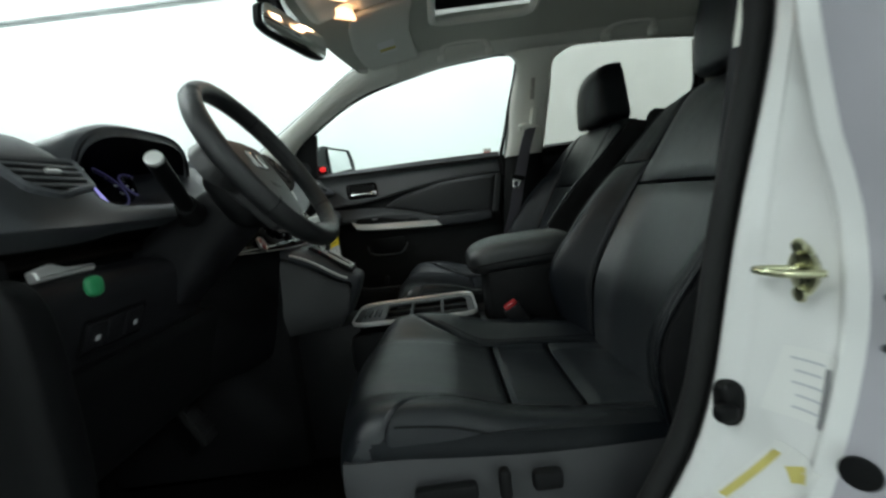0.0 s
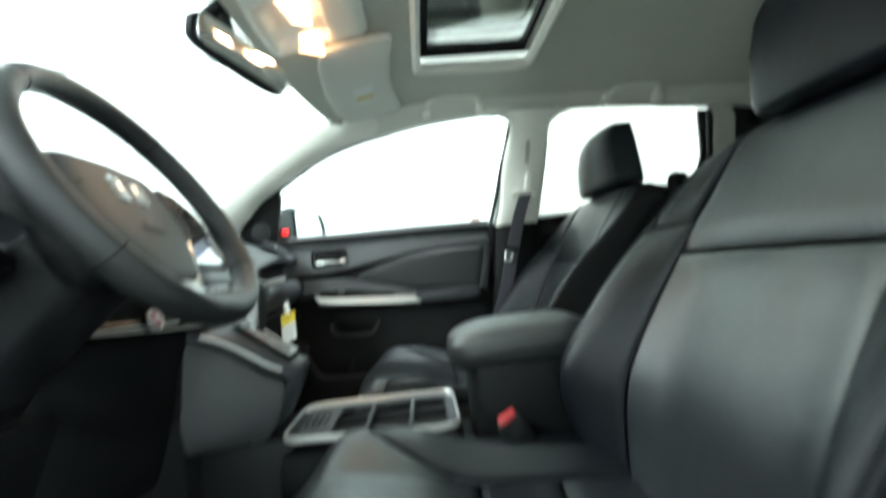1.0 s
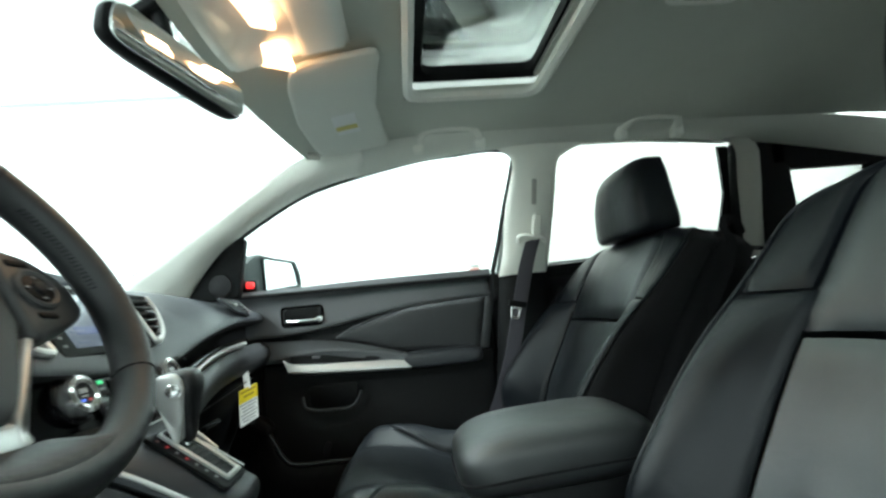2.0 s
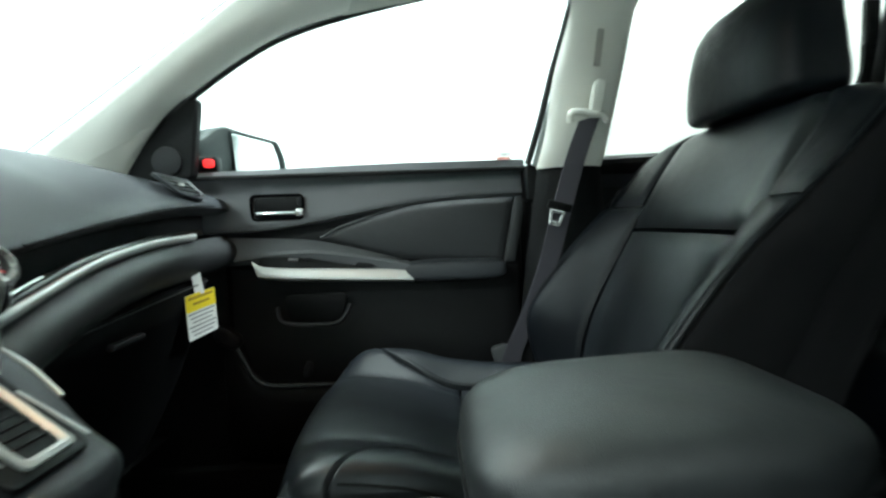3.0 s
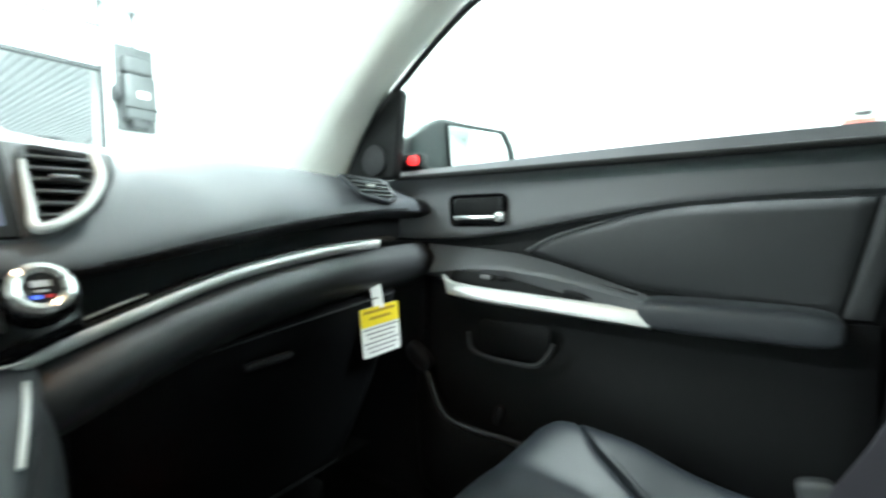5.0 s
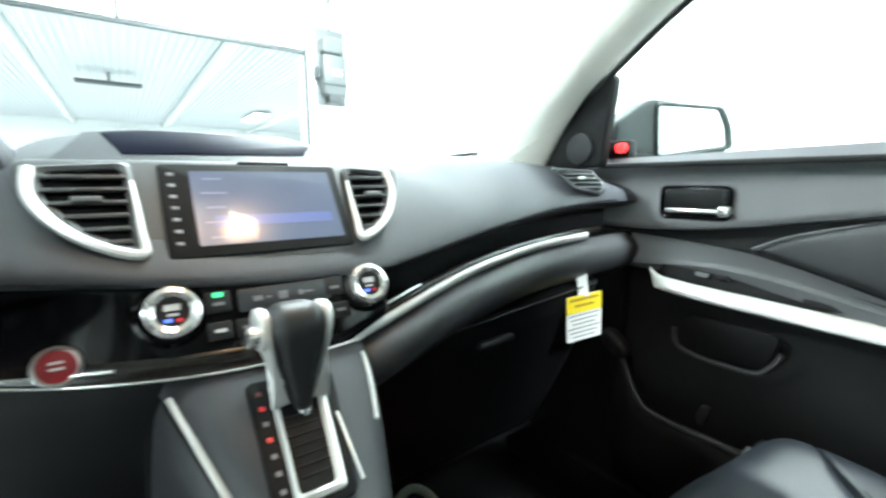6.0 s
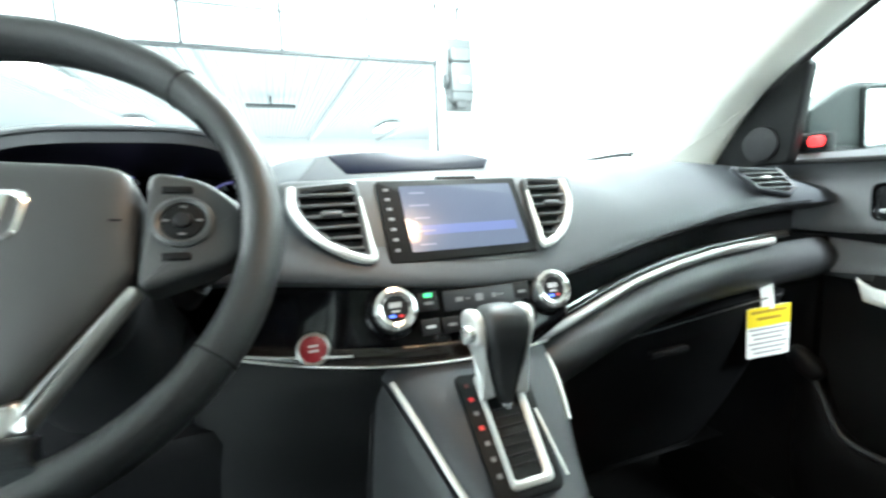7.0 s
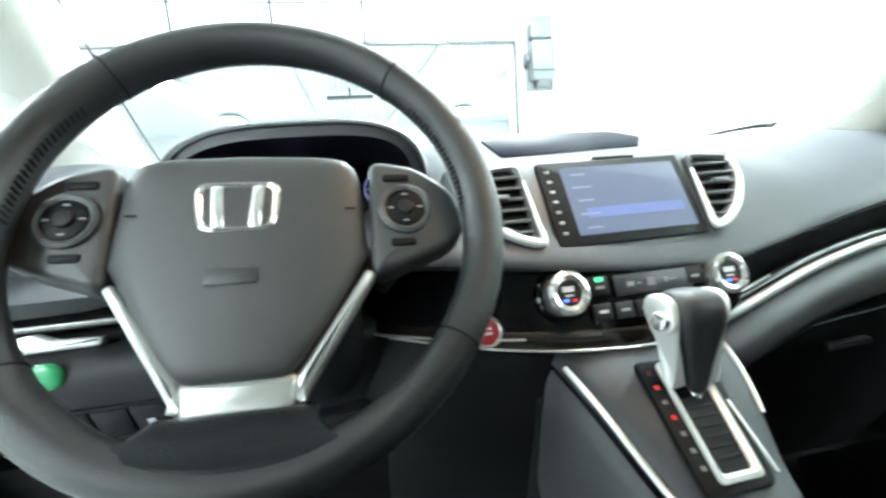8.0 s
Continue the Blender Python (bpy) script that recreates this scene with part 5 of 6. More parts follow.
part("lower_panel", skin(low_dash, nu=30, nv=24, groove=0.006, edge=0.012, skirt=0.03, flip=True), PLASTIC, dash)
part("centre_knee", skin(lambda u, v: (-0.572 - 1.05 * (-0.31 + 0.235 * u) ** 2 - 0.045 * v * v, -0.31 + 0.235 * u, 0.946 + 0.10 * (-0.31 + 0.235 * u) ** 2 - 0.25 * v), nu=24, nv=16, groove=0.005, edge=0.012, skirt=0.03, flip=True), BLACK, dash)
part("recess_back", skin(lambda u, v: (-0.700, -0.71 + 0.46 * u, 1.046 - 0.066 * v), nu=16, nv=6, groove=0, skirt=0.01, flip=True), BLACK, dash)
part("wood_strip", skin(lambda u, v: (-0.692 + 0.012 * v, -0.69 + 0.40 * u, 1.024 - 0.018 * v), nu=24, nv=4, groove=0.002, edge=0.004, skirt=0.006, flip=True), WOOD, dash)
part("knee_panel", skin(lambda u, v: (-0.655 - 0.05 * v, -0.70 + 0.595 * u, 0.868 - 0.17 * v), nu=30, nv=12, groove=0.008, edge=0.02, skirt=0.03, flip=True), BLACK, dash)
part("end_panel", blob((0.055, 0.030, 0.150), (-0.650, -0.712, 0.852), e1=0.5, e2=0.5, nu=28, nv=20), BLACK, dash)
part("trim_piece", plate(rounded([(-0.045, -0.006), (0.040, -0.006), (0.044, 0.003), (0.0, 0.005), (-0.018, 0.013), (-0.044, 0.008)], 0.004), (-0.668, -0.598, 0.993), EY, (-0.3, 0, 1), 0.012, 0.004, 3), SILVER, dash)
part("eco_button", blob((0.006, 0.0140, 0.0130), (-0.634, -0.595, 0.973), e1=0.8, e2=0.8), GREEN, dash, "green round button")
SWU = Vector((-0.42, 0, -0.91)).normalized()
SWN = Vector((0.91, 0, -0.42)).normalized()
part("switch_frame", ring_plate(rounded(rect(0.112, 0.050), 0.006), rounded(rect(0.104, 0.042), 0.004), Vector((-0.652, -0.556, 0.911)), EY, -SWU, 0.004), BLACK, dash)
for k in range(3):
    b = part("switch_blank", box((0.033, 0.038, 0.008), Vector((-0.652, -0.5905 + 0.0345 * k, 0.911)) + SWN * 0.001, 0.003, basis(EY, -SWU)), PLASTIC, dash)
    if k != 1:
        part("switch_mark", box((0.007, 0.007, 0.0008), Vector((-0.652, -0.5905 + 0.0345 * k, 0.909)) + SWN * 0.0052, 0, basis(EY, -SWU)), MARK, b)
VU, VN = Vector((-0.7071, 0, 0.7071)), Vector((0.7071, 0, 0.7071))
for d in (-1, 1):
    vo = [(0.492, 0.033), (0.610, 0.028), (0.606, -0.024), (0.575, -0.036), (0.514, -0.020)]
    vi = [(0.502, 0.027), (0.602, 0.022), (0.598, -0.019), (0.573, -0.029), (0.521, -0.015)]
    vc = Vector((-0.651, 0.020, 1.118)) if d > 0 else Vector((-0.616, -0.088, 1.100))
    v = part("side_vent", ring_plate(*[rounded([(d * p[0], p[1]) for p in o][::d], 0.008) for o in (vo, vi)], vc, EY, VU, 0.008), PAD, dash, "dark slatted side air vent")
    part("backing", plate(rounded([(d * p[0], p[1]) for p in vi][::d], 0.008), vc + VN * 0.0005, EY, VU, 0.001, 0), BLACK, v)
    for k in range(4):
        bb = 0.017 - 0.0115 * k
        y0, y1 = interp(bb, [(-0.029, 0.560), (-0.015, 0.521), (0.027, 0.502)]), interp(bb, [(-0.029, 0.58), (-0.019, 0.598), (0.022, 0.602)])
        part("slat", box((y1 - y0 - 0.004, 0.0035, 0.006), vc + EY * d * (y0 + y1) / 2 + VU * bb + VN * 0.004, 0.001, basis(EY, VU + VN * 0.5)), BEZEL, v)
    part("slat_tab", box((0.020, 0.005, 0.006), vc + EY * d * 0.552 + VU * 0.004 + VN * 0.007, 0.002, basis(EY, VU)), SILVER, v)

# instrument cluster
clu = thing("instrument_cluster", "hooded instrument cluster with dark dials and a violet lit ring", "instrument cluster", (-0.70, -0.36, 1.1))


def hood_s(u, v):
    a = math.pi * (1 - u)
    k = math.copysign(abs(math.cos(a)) ** 0.62, math.cos(a))
    h = math.sin(a) ** 0.55
    y = -0.341 + (0.140 if k > 0 else 0.168) * k * (1 + 0.06 * v)
    return (-0.690 - 0.024 * (1 - h) - 0.17 * v, y, 1.088 + (0.118 - 0.010 * v) * h - 0.045 * v * v)


part("hood", skin(hood_s, nu=50, nv=16, groove=0.005, edge=0.012, skirt=0.016, flip=False), PAD, clu)


def hood_in(u, v):
    p = hood_s(u, v * 0.80)
    return (p[0] + 0.004, -0.341 + (p[1] + 0.341) * 0.93, 1.088 + (p[2] - 1.088) * (0.93 - 0.15 * v))


part("hood_lining", skin(hood_in, nu=40, nv=8, groove=0, skirt=0), BLACK, clu)
DIALU, DIALN = Vector((-0.6, 0, 0.8)), Vector((0.8, 0, 0.6))
DIALC = Vector((-0.792, -0.341, 1.118))


def dl(a, b, n=0.0):
    return DIALC + EY * a + DIALU * b + DIALN * n


part("dial_panel", plate(rounded([(-0.168, -0.075), (0.130, -0.075), (0.122, 0.050), (0.08, 0.075), (-0.11, 0.075), (-0.158, 0.045)], 0.015), dl(0, 0, -0.006), EY, DIALU, 0.004, 0.001), BLACK, clu)
for y, r in ((0.0, 0.050), (-0.092, 0.030), (0.092, 0.030)):
    di = part("dial", disc(r, dl(y, 0), DIALN, 0.003, 36, 0.001), GLOSS, clu)
    part("dial_rim", disc(r + 0.002, dl(y, 0, 0.001), DIALN, 0.004, 40, 0.001, inner=r - 0.001), GAUGERIM, di)
    for k in range(9):
        a = radians(210 - 30 * k)
        part("dial_mark", box((0.003, 0.007, 0.0012), dl(y + r * 0.80 * math.cos(a), r * 0.80 * math.sin(a), 0.0035), 0, basis(-EY * math.sin(a) + DIALU * math.cos(a), EY * math.cos(a) + DIALU * math.sin(a))), MARK, di)
part("lit_bar", tube(smooth_line([dl(-0.020, 0.012, 0.006), dl(-0.026, -0.022, 0.006), dl(-0.034, -0.060, 0.006)], 20), lambda t: 0.0012 + 0.0024 * t, 8), GAUGE, clu)
part("readout", plate(rect(0.034, 0.026, 0.003), dl(-0.004, -0.052, 0.002), EY, DIALU, 0.001, 0), BEZEL, clu)
part("reset_stalk", tube([dl(0.118, -0.02, 0.0), dl(0.118, -0.02, 0.03)], 0.004, 10), PLASTIC, clu)

# pedals and footwell
for y, z, w, h in ((-0.315, 0.665, 0.105, 0.058), (-0.175, 0.60, 0.050, 0.14)):
    pd = thing("pedal", "black rubber-faced foot pedal in the dark footwell", "pedal", (-0.85, y, z - 0.1), "pedals")
    tilt = Euler((0, radians(-28), 0)).to_matrix()
    pad_ = part("pad", box((0.02, w, h), (-0.82, y, z), 0.006, tilt), SEAL, pd)
    for k in range(4):
        part("grip_rib", box((0.006, w * 0.86, 0.005), Vector((-0.82, y, z)) + tilt @ Vector((0.012, 0, (k - 1.5) * h * 0.22)), 0.002, tilt), PLASTIC, pad_)
    part("arm", tube([(-0.83, y, z + 0.01), (-0.94, y, z + 0.22)], 0.009), BLACK, pd)
for s in (-1, 1):
    body("footwell_side", skin(lambda u, v: (-1.08 + 0.45 * u, s * 0.70, 0.40 + 0.62 * v), nu=8, nv=8, groove=0.0, skirt=0.02, flip=s < 0), BLACK, "black footwell side trim", "trim")
    mat_ = thing("floor_mat", "black carpet floor mat in the footwell", "floor mat", (-0.6, 0.40 * s, 0.39), "floor mats")
    part("carpet", box((0.62, 0.46, 0.012), (-0.66, 0.40 * s, 0.392), 0.005), CARPET, mat_)
bag = thing("tote_bag", "small red bag with a pale olive strap loop in the footwell", "bag", (-0.62, 0.262, 0.398))
part("body", box((0.085, 0.075, 0.196), (-0.618, 0.262, 0.4965), 0.012, None, 3), RED, bag)
part("strap", tube(smooth_line([(-0.640, 0.232, 0.470), (-0.700, 0.208, 0.530), (-0.722, 0.212, 0.578), (-0.714, 0.232, 0.602), (-0.692, 0.252, 0.598), (-0.668, 0.264, 0.570), (-0.640, 0.268, 0.520)], 30), 0.0082, 10, flat=0.6, up=(-0.8, 0.6, 0)), material("olive_strap", (0.40, 0.44, 0.35), 0.7, grain=0.3, grain_size=900, vary=0.15), bag, "pale olive webbing strap loop")

# hanging tag under the dashboard
tag = thing("warning_tag", "white card tag with a yellow header hanging from the glove box", "tag", (-0.60, 0.58, 0.95))
TU, TV = Vector((0.24, 0.96, 0.10)).normalized(), Vector((0.02, -0.10, 1)).normalized()
TC = Vector((-0.622, 0.562, 0.868))
part("strap", box((0.0012, 0.020, 0.045), TC + Vector((0.0, -0.008, 0.062)), 0, Euler((radians(8), 0, radians(-28))).to_matrix()), PAPER, tag)
part("card", plate(rect(0.080, 0.090, 0.004), TC, TU, TV, 0.0012, 0), PAPER, tag)
TN = basis(TU, TV).col[2]
part("header", plate(rect(0.080, 0.034, 0.002), TC + TV * 0.028 + TN * 0.0013, TU, TV, 0.0005, 0), YELLOW, tag)
for k in range(2):
    part("header_bar", plate(rect(0.066 - 0.022 * k, 0.005), TC + TV * (0.037 - 0.012 * k) + TN * 0.0019, TU, TV, 0.0003, 0), material("tag_print", (0.35, 0.22, 0.02), 0.6), tag)
for k in range(6):
    part("print_line", plate(rect(0.072 - 0.01 * (k % 3), 0.0025), TC + TV * (0.006 - 0.0085 * k) + TN * 0.0013, TU, TV, 0.0004, 0), GREYMARK, tag)

# ---- passenger door ----
pdoor = thing("passenger_door", "closed black front passenger door with leather insert and silver pull", "car door", (-0.3, 0.72, 0.45))
BELT = [(-0.80, 1.140), (-0.66, 1.143), (-0.3, 1.148), (0.07, 1.148)]
LOWER = [(-0.78, 1.034), (-0.655, 1.028), (-0.544, 1.031), (-0.44, 1.043), (-0.318, 1.064), (-0.20, 1.083), (-0.06, 1.094), (0.07, 1.098)]


def door_band(name, x0, x1, zb, zt, y_of, mat, n=40, m=14, parent=None, label="", **kw):
    def S(u, v):
        x = x0 + (x1 - x0) * u
        a, b = interp(x, zb), interp(x, zt)
        z = a + (b - a) * v
        return (x, y_of(x, z, v), z)
    return part(name, skin(S, nu=n, nv=m, flip=False, **kw), mat, parent or pdoor, label)


def upper_y(x, z, v):
    return 0.716 + 0.018 * v - 0.036 * v ** 9 - 0.02 * max(0, -0.55 - x)


door_band("upper_panel", -0.80, 0.068, LOWER, BELT, upper_y, DOORVINYL, 60, 18, groove=0.005, edge=0.010, skirt=0.02)
part("window_seal", box((0.83, 0.020, 0.010), (-0.285, 0.703, 1.151), 0.004), SEAL, pdoor)
part("rear_cap", box((0.050, 0.07, 0.085), (0.092, 0.705, 1.115), 0.01), BLACK, pdoor)
part("door_core", box((0.88, 0.04, 0.80), (-0.37, 0.775, 0.74), 0.01), BLACK, pdoor)
INS_T = [(-0.42, 1.003), (-0.38, 1.024), (-0.336, 1.040), (-0.21, 1.073), (-0.092, 1.084), (0.06, 1.087)]
INS_B = [(-0.42, 1.001), (-0.36, 0.985), (-0.286, 0.964), (-0.234, 0.949), (-0.10, 0.938), (0.06, 0.926)]


def insert_s(u, v):
    x = -0.42 + (0.437 + 0.034 * v) * u
    a, b = interp(x, INS_B), interp(x, INS_T)
    return (x, 0.744, a + (b - a) * v)


part("insert_panel", skin(insert_s, nu=44, nv=18, flip=False, groove=0.006, edge=0.012, skirt=0.02, puff=0.006), DOORLEATHER, pdoor)
part("insert_piping", tube([(x, 0.739, interp(x, INS_T) + 0.002) for x in [-0.42 + 0.468 * i / 36 for i in range(37)]], 0.0026, 8), BEZEL, pdoor)
part("rear_trim", skin(lambda u, v: (0.020 + 0.028 * u + 0.034 * v, 0.736, 0.930 + 0.158 * v), nu=6, nv=14, groove=0.004, edge=0.008, skirt=0.02, flip=False), DOORLEATHER, pdoor)


def spear_y(x, z, v):
    return 0.735 - 0.055 * (1 - v) ** 0.8 * interp(x, [(-0.75, 0.3), (-0.55, 1), (-0.2, 1), (0.05, 0.9)])


door_band("arm_sweep", -0.72, -0.20, [(-0.72, 0.952), (-0.58, 0.966), (-0.52, 0.974), (-0.44, 0.978), (-0.36, 0.970), (-0.28, 0.956), (-0.20, 0.940)], [(-0.72, 1.020), (-0.60, 1.016), (-0.45, 1.006), (-0.36, 0.988), (-0.27, 0.962), (-0.20, 0.940)], spear_y, DOORVINYL, 40, 14, groove=0.005, edge=0.010, skirt=0.02)
part("arm_pad", blob((0.122, 0.042, 0.024), (-0.103, 0.714, 0.920), e1=0.5, e2=0.35, nu=36, nv=18), PAD, pdoor)
pull = part("silver_pull", skin(lambda u, v: (-0.562 + 0.364 * u + 0.016 * v * (1 - u), 0.670 + 0.012 * u - 0.009 * v + 0.01 * max(0.0, 0.08 - u), interp(u, [(0, 0.962), (0.07, 0.948), (0.5, 0.937), (1, 0.928)]) - (0.024 + 0.012 * max(0.0, 1 - u / 0.07)) * v), nu=40, nv=6, groove=0.002, edge=0.003, skirt=0.02, flip=True), SILVER, pdoor, "satin silver door pull strip")
def switch_s(u, v):
    x = -0.545 + 0.325 * u
    lo = interp(x, [(-0.562, 0.955), (-0.53, 0.944), (-0.38, 0.934), (-0.198, 0.925)])
    hi = max(lo + 0.004, interp(x, [(-0.58, 0.966), (-0.52, 0.974), (-0.44, 0.978), (-0.36, 0.970), (-0.28, 0.956), (-0.20, 0.940)]) + 0.004)
    return (x, 0.676 + 0.012 * u + 0.010 * v, lo + (hi - lo) * v)


swp = part("switch_panel", skin(switch_s, nu=30, nv=8, groove=0.001, edge=0.003, skirt=0.010, flip=False), BLACK, pdoor)
for x in (-0.470, -0.438):
    part("window_switch", box((0.022, 0.008, 0.007), (x, 0.678, 0.960), 0.002, Euler((0, radians(4), 0)).to_matrix()), GREYMARK if x < -0.45 else PLASTIC, swp)
part("pull_pocket", skin(lambda u, v: (-0.330 + 0.085 * u, 0.680 + 0.004 * u, 0.936 - 0.006 * u + 0.014 * v), nu=10, nv=4, groove=0.003, edge=0.004, skirt=0.004, flip=False), PLASTIC, swp)
hd = part("handle_recess", plate(rounded([(-0.058, -0.025), (0.056, -0.025), (0.056, 0.025), (-0.058, 0.025)], 0.014), (-0.508, 0.7225, 1.080), (1, 0, 0), (0, 0, 1), 0.004, 0.001), BLACK, pdoor)
part("recess_rim", ring_plate(rounded([(-0.063, -0.031), (0.061, -0.031), (0.061, 0.031), (-0.065, 0.031)], 0.016), rounded([(-0.057, -0.0245), (0.055, -0.0245), (0.055, 0.0245), (-0.059, 0.0245)], 0.012), (-0.510, 0.7215, 1.081), (1, 0, 0), (0, 0, 1), 0.008), GLOSS, hd)
part("handle_lever", box((0.105, 0.014, 0.0085), (-0.505, 0.709, 1.067), 0.004), CHROME, hd, "chrome door handle lever")
part("handle_end", blob((0.011, 0.009, 0.010), (-0.458, 0.710, 1.068), e1=0.6, e2=0.6), CHROME, hd)
part("lock_knob", box((0.010, 0.010, 0.022), (-0.458, 0.714, 1.094), 0.003), PLASTIC, hd)
door_band("lower_panel", -0.78, 0.055, [(-0.78, 0.46), (0.055, 0.46)], [(-0.78, 0.950), (-0.56, 0.935), (-0.2, 0.910), (0.055, 0.925)], lambda x, z, v: 0.735 - 0.030 * math.sin(math.pi * min(1, v * 1.1)) ** 2, BLACK, 40, 18, groove=0.005, edge=0.012, skirt=0.02)
part("grab_cup", plate(rounded([(-0.065, -0.020), (0.055, -0.020), (0.075, 0.045), (-0.075, 0.045)], 0.02), (-0.430, 0.712, 0.830), (1, 0, 0), (0, 0, 1), 0.004, 0.001), BLACK, pdoor)
part("cup_lip", tube(smooth_line([(-0.516, 0.692, 0.850), (-0.509, 0.690, 0.820), (-0.474, 0.689, 0.809), (-0.43, 0.689, 0.807), (-0.382, 0.689, 0.809), (-0.360, 0.691, 0.828), (-0.350, 0.695, 0.850)], 24), 0.0045, 8), CONSOLE, pdoor)
POCKET = [(-0.652, 0.81), (-0.618, 0.77), (-0.596, 0.735), (-0.570, 0.692), (-0.535, 0.671), (-0.42, 0.668), (-0.22, 0.662)]
part("door_pocket", skin(lambda u, v: (-0.652 + 0.432 * u, 0.672 + 0.034 * (2 * u - 1) ** 4 - 0.012 * math.sin(math.pi * v), interp(-0.652 + 0.432 * u, POCKET) * (1 - v) + 0.50 * v), nu=40, nv=10, groove=0.006, edge=0.014, skirt=0.03, flip=True), BLACK, pdoor)
part("pocket_lip", tube(smooth_line([(x, 0.674 + 0.02 * max(0.0, -0.57 - x) / 0.1, z + 0.002) for x, z in POCKET], 30), 0.0060, 10), CONSOLE, pdoor)
part("pocket_catch", blob((0.010, 0.006, 0.020), (-0.457, 0.702, 0.698), (0.95, 0, -0.3), (0, 1, 0), 0.7, 0.7), PLASTIC, pdoor)
# blob paler than the pocket, added to imitate the sheen at its front
part("pocket_sheen", blob((0.034, 0.016, 0.020), (-0.628, 0.684, 0.787), (0.8, 0, -0.6), (0, 1, 0), 0.7, 0.7), PLASTIC, pdoor)
# sail panel with small loudspeaker
sail = [(-0.860, 1.140), (-0.672, 1.148), (-0.650, 1.318), (-0.668, 1.330), (-0.735, 1.292), (-0.800, 1.222)]
sl = part("sail_panel", plate(rounded([(x, z) for x, z in sail], 0.012), (0, 0.684, 0), (1, 0, 0), (0, 0, 1), 0.022, 0.006, 3), BLACK, pdoor)
part("tweeter", disc(0.032, (-0.722, 0.662, 1.186), (0.0, -1, 0), 0.006, 30, 0.002), PLASTIC, sl)
part("rear_edge", box((0.03, 0.10, 0.72), (0.075, 0.71, 0.78), 0.008, Euler((0, radians(7), 0)).to_matrix()), PLASTIC, pdoor)
part("window_frame", tube(smooth_line([(-0.668, 0.666, 1.320), (-0.456, 0.640, 1.433), (-0.17, 0.622, 1.500), (0.0, 0.618, 1.518), (0.10, 0.618, 1.524), (0.158, 0.626, 1.508), (0.152, 0.636, 1.45), (0.122, 0.650, 1.345), (0.098, 0.660, 1.25), (0.070, 0.672, 1.155)], 60), 0.0075, 8), SEAL, pdoor)
part("frame_trim", ribbon(smooth_line([(0.167, 0.624, 1.47), (0.139, 0.642, 1.345), (0.113, 0.652, 1.25), (0.086, 0.664, 1.150)], 24), (1, 0.3, -0.2), 0.018, 0.006, (0, -1, 0)), FRAMEGREY, pdoor)

rdoor = thing("rear_door", "closed black rear passenger door in shade", "car door", (0.55, 0.72, 0.45))
part("upper_panel", skin(lambda u, v: (0.20 + 0.70 * u, 0.735 - 0.05 * v ** 2, 0.95 + 0.21 * v + 0.015 * u), nu=16, nv=8, groove=0.005, skirt=0.03, flip=False), PLASTIC, rdoor)
part("lower_panel", skin(lambda u, v: (0.22 + 0.60 * u, 0.735 - 0.03 * math.sin(math.pi * v), 0.45 + 0.50 * v), nu=16, nv=8, groove=0.005, skirt=0.03, flip=False), BLACK, rdoor)
part("window_frame", tube(smooth_line([(0.235, 0.668, 1.16), (0.272, 0.640, 1.36), (0.298, 0.620, 1.505), (0.36, 0.620, 1.530), (0.6, 0.630, 1.530), (0.88, 0.650, 1.515)], 40), 0.008, 8), CREAM_SHADED, rdoor)
part("rear_frame", merge(box((0.03, 0.02, 0.34), (0.892, 0.660, 1.33), 0.004, Euler((radians(10), 0, 0)).to_matrix()), plate([(0.80, 1.13), (0.92, 1.13), (0.91, 1.51), (0.875, 1.51), (0.87, 1.35)], (0, 0.690, 0), (1, 0, 0), (0, 0, 1), 0.01, 0)), BLACK, rdoor)

# door mirror
dm = thing("door_mirror", "dark door mirror with bright glass beside the window", "door mirror", (-0.66, 0.86, 1.15))
MN, MX = Vector((0.94, -0.34, 0.0)).normalized(), Vector((0.34, 0.94, 0)).normalized()
MC = Vector((-0.622, 0.937, 1.250))


def mirror_housing(p):
    p.z *= 1.0 if p.z < 0 else interp(p.y, [(-0.15, 0.35), (-0.09, 0.95), (-0.05, 1.0), (0.06, 0.8), (0.13, 0.45)])
    p.x *= 1.0 if p.x < 0 else 0.15
    return p


part("housing", blob((0.075, 0.156, 0.062), MC + MX * -0.045 + Vector((0, 0, -0.016)) - MN * 0.012, MN, MX, 0.4, 0.5, 40, 20, mirror_housing), MIRRORSHELL, dm)
part("foot", box((0.07, 0.14, 0.03), (-0.69, 0.80, 1.165), 0.01), BLACK, dm)
mo = rounded([(-0.098, -0.074), (0.087, -0.050), (0.079, -0.008), (0.056, 0.028), (-0.106, 0.031)], 0.012)
part("mirror_rim", ring_plate([(a * 1.15 + 0.010, b * 1.20 + 0.003) for a, b in mo], [(a * 1.01, b * 1.01) for a, b in mo], MC - MN * 0.004, MX, (0, 0, 1), 0.012), MIRRORSHELL, dm)
part("mirror_glass", plate(mo, MC, MX, (0, 0, 1), 0.003, 0.0005), MIRROR, dm)
rl = thing("indicator_lamp", "small red lamp in a black holder by the mirror", "lamp", (-0.655, 0.72, 1.17))
part("holder", box((0.060, 0.03, 0.034), (-0.668, 0.722, 1.185), 0.006), BLACK, rl)
part("red_lens", box((0.024, 0.016, 0.019), (-0.655, 0.706, 1.186), 0.006), REDLAMP, rl)
stk = thing("window_sticker", "small red and white sticker on the window glass", "sticker", (0.02, 0.69, 1.15))
part("paper", box((0.034, 0.0008, 0.022), (0.0215, 0.706, 1.179), 0), STICKER, stk)
part("red_print", box((0.030, 0.0006, 0.008), (0.0215, 0.705, 1.174), 0), STICKER_RED, stk)
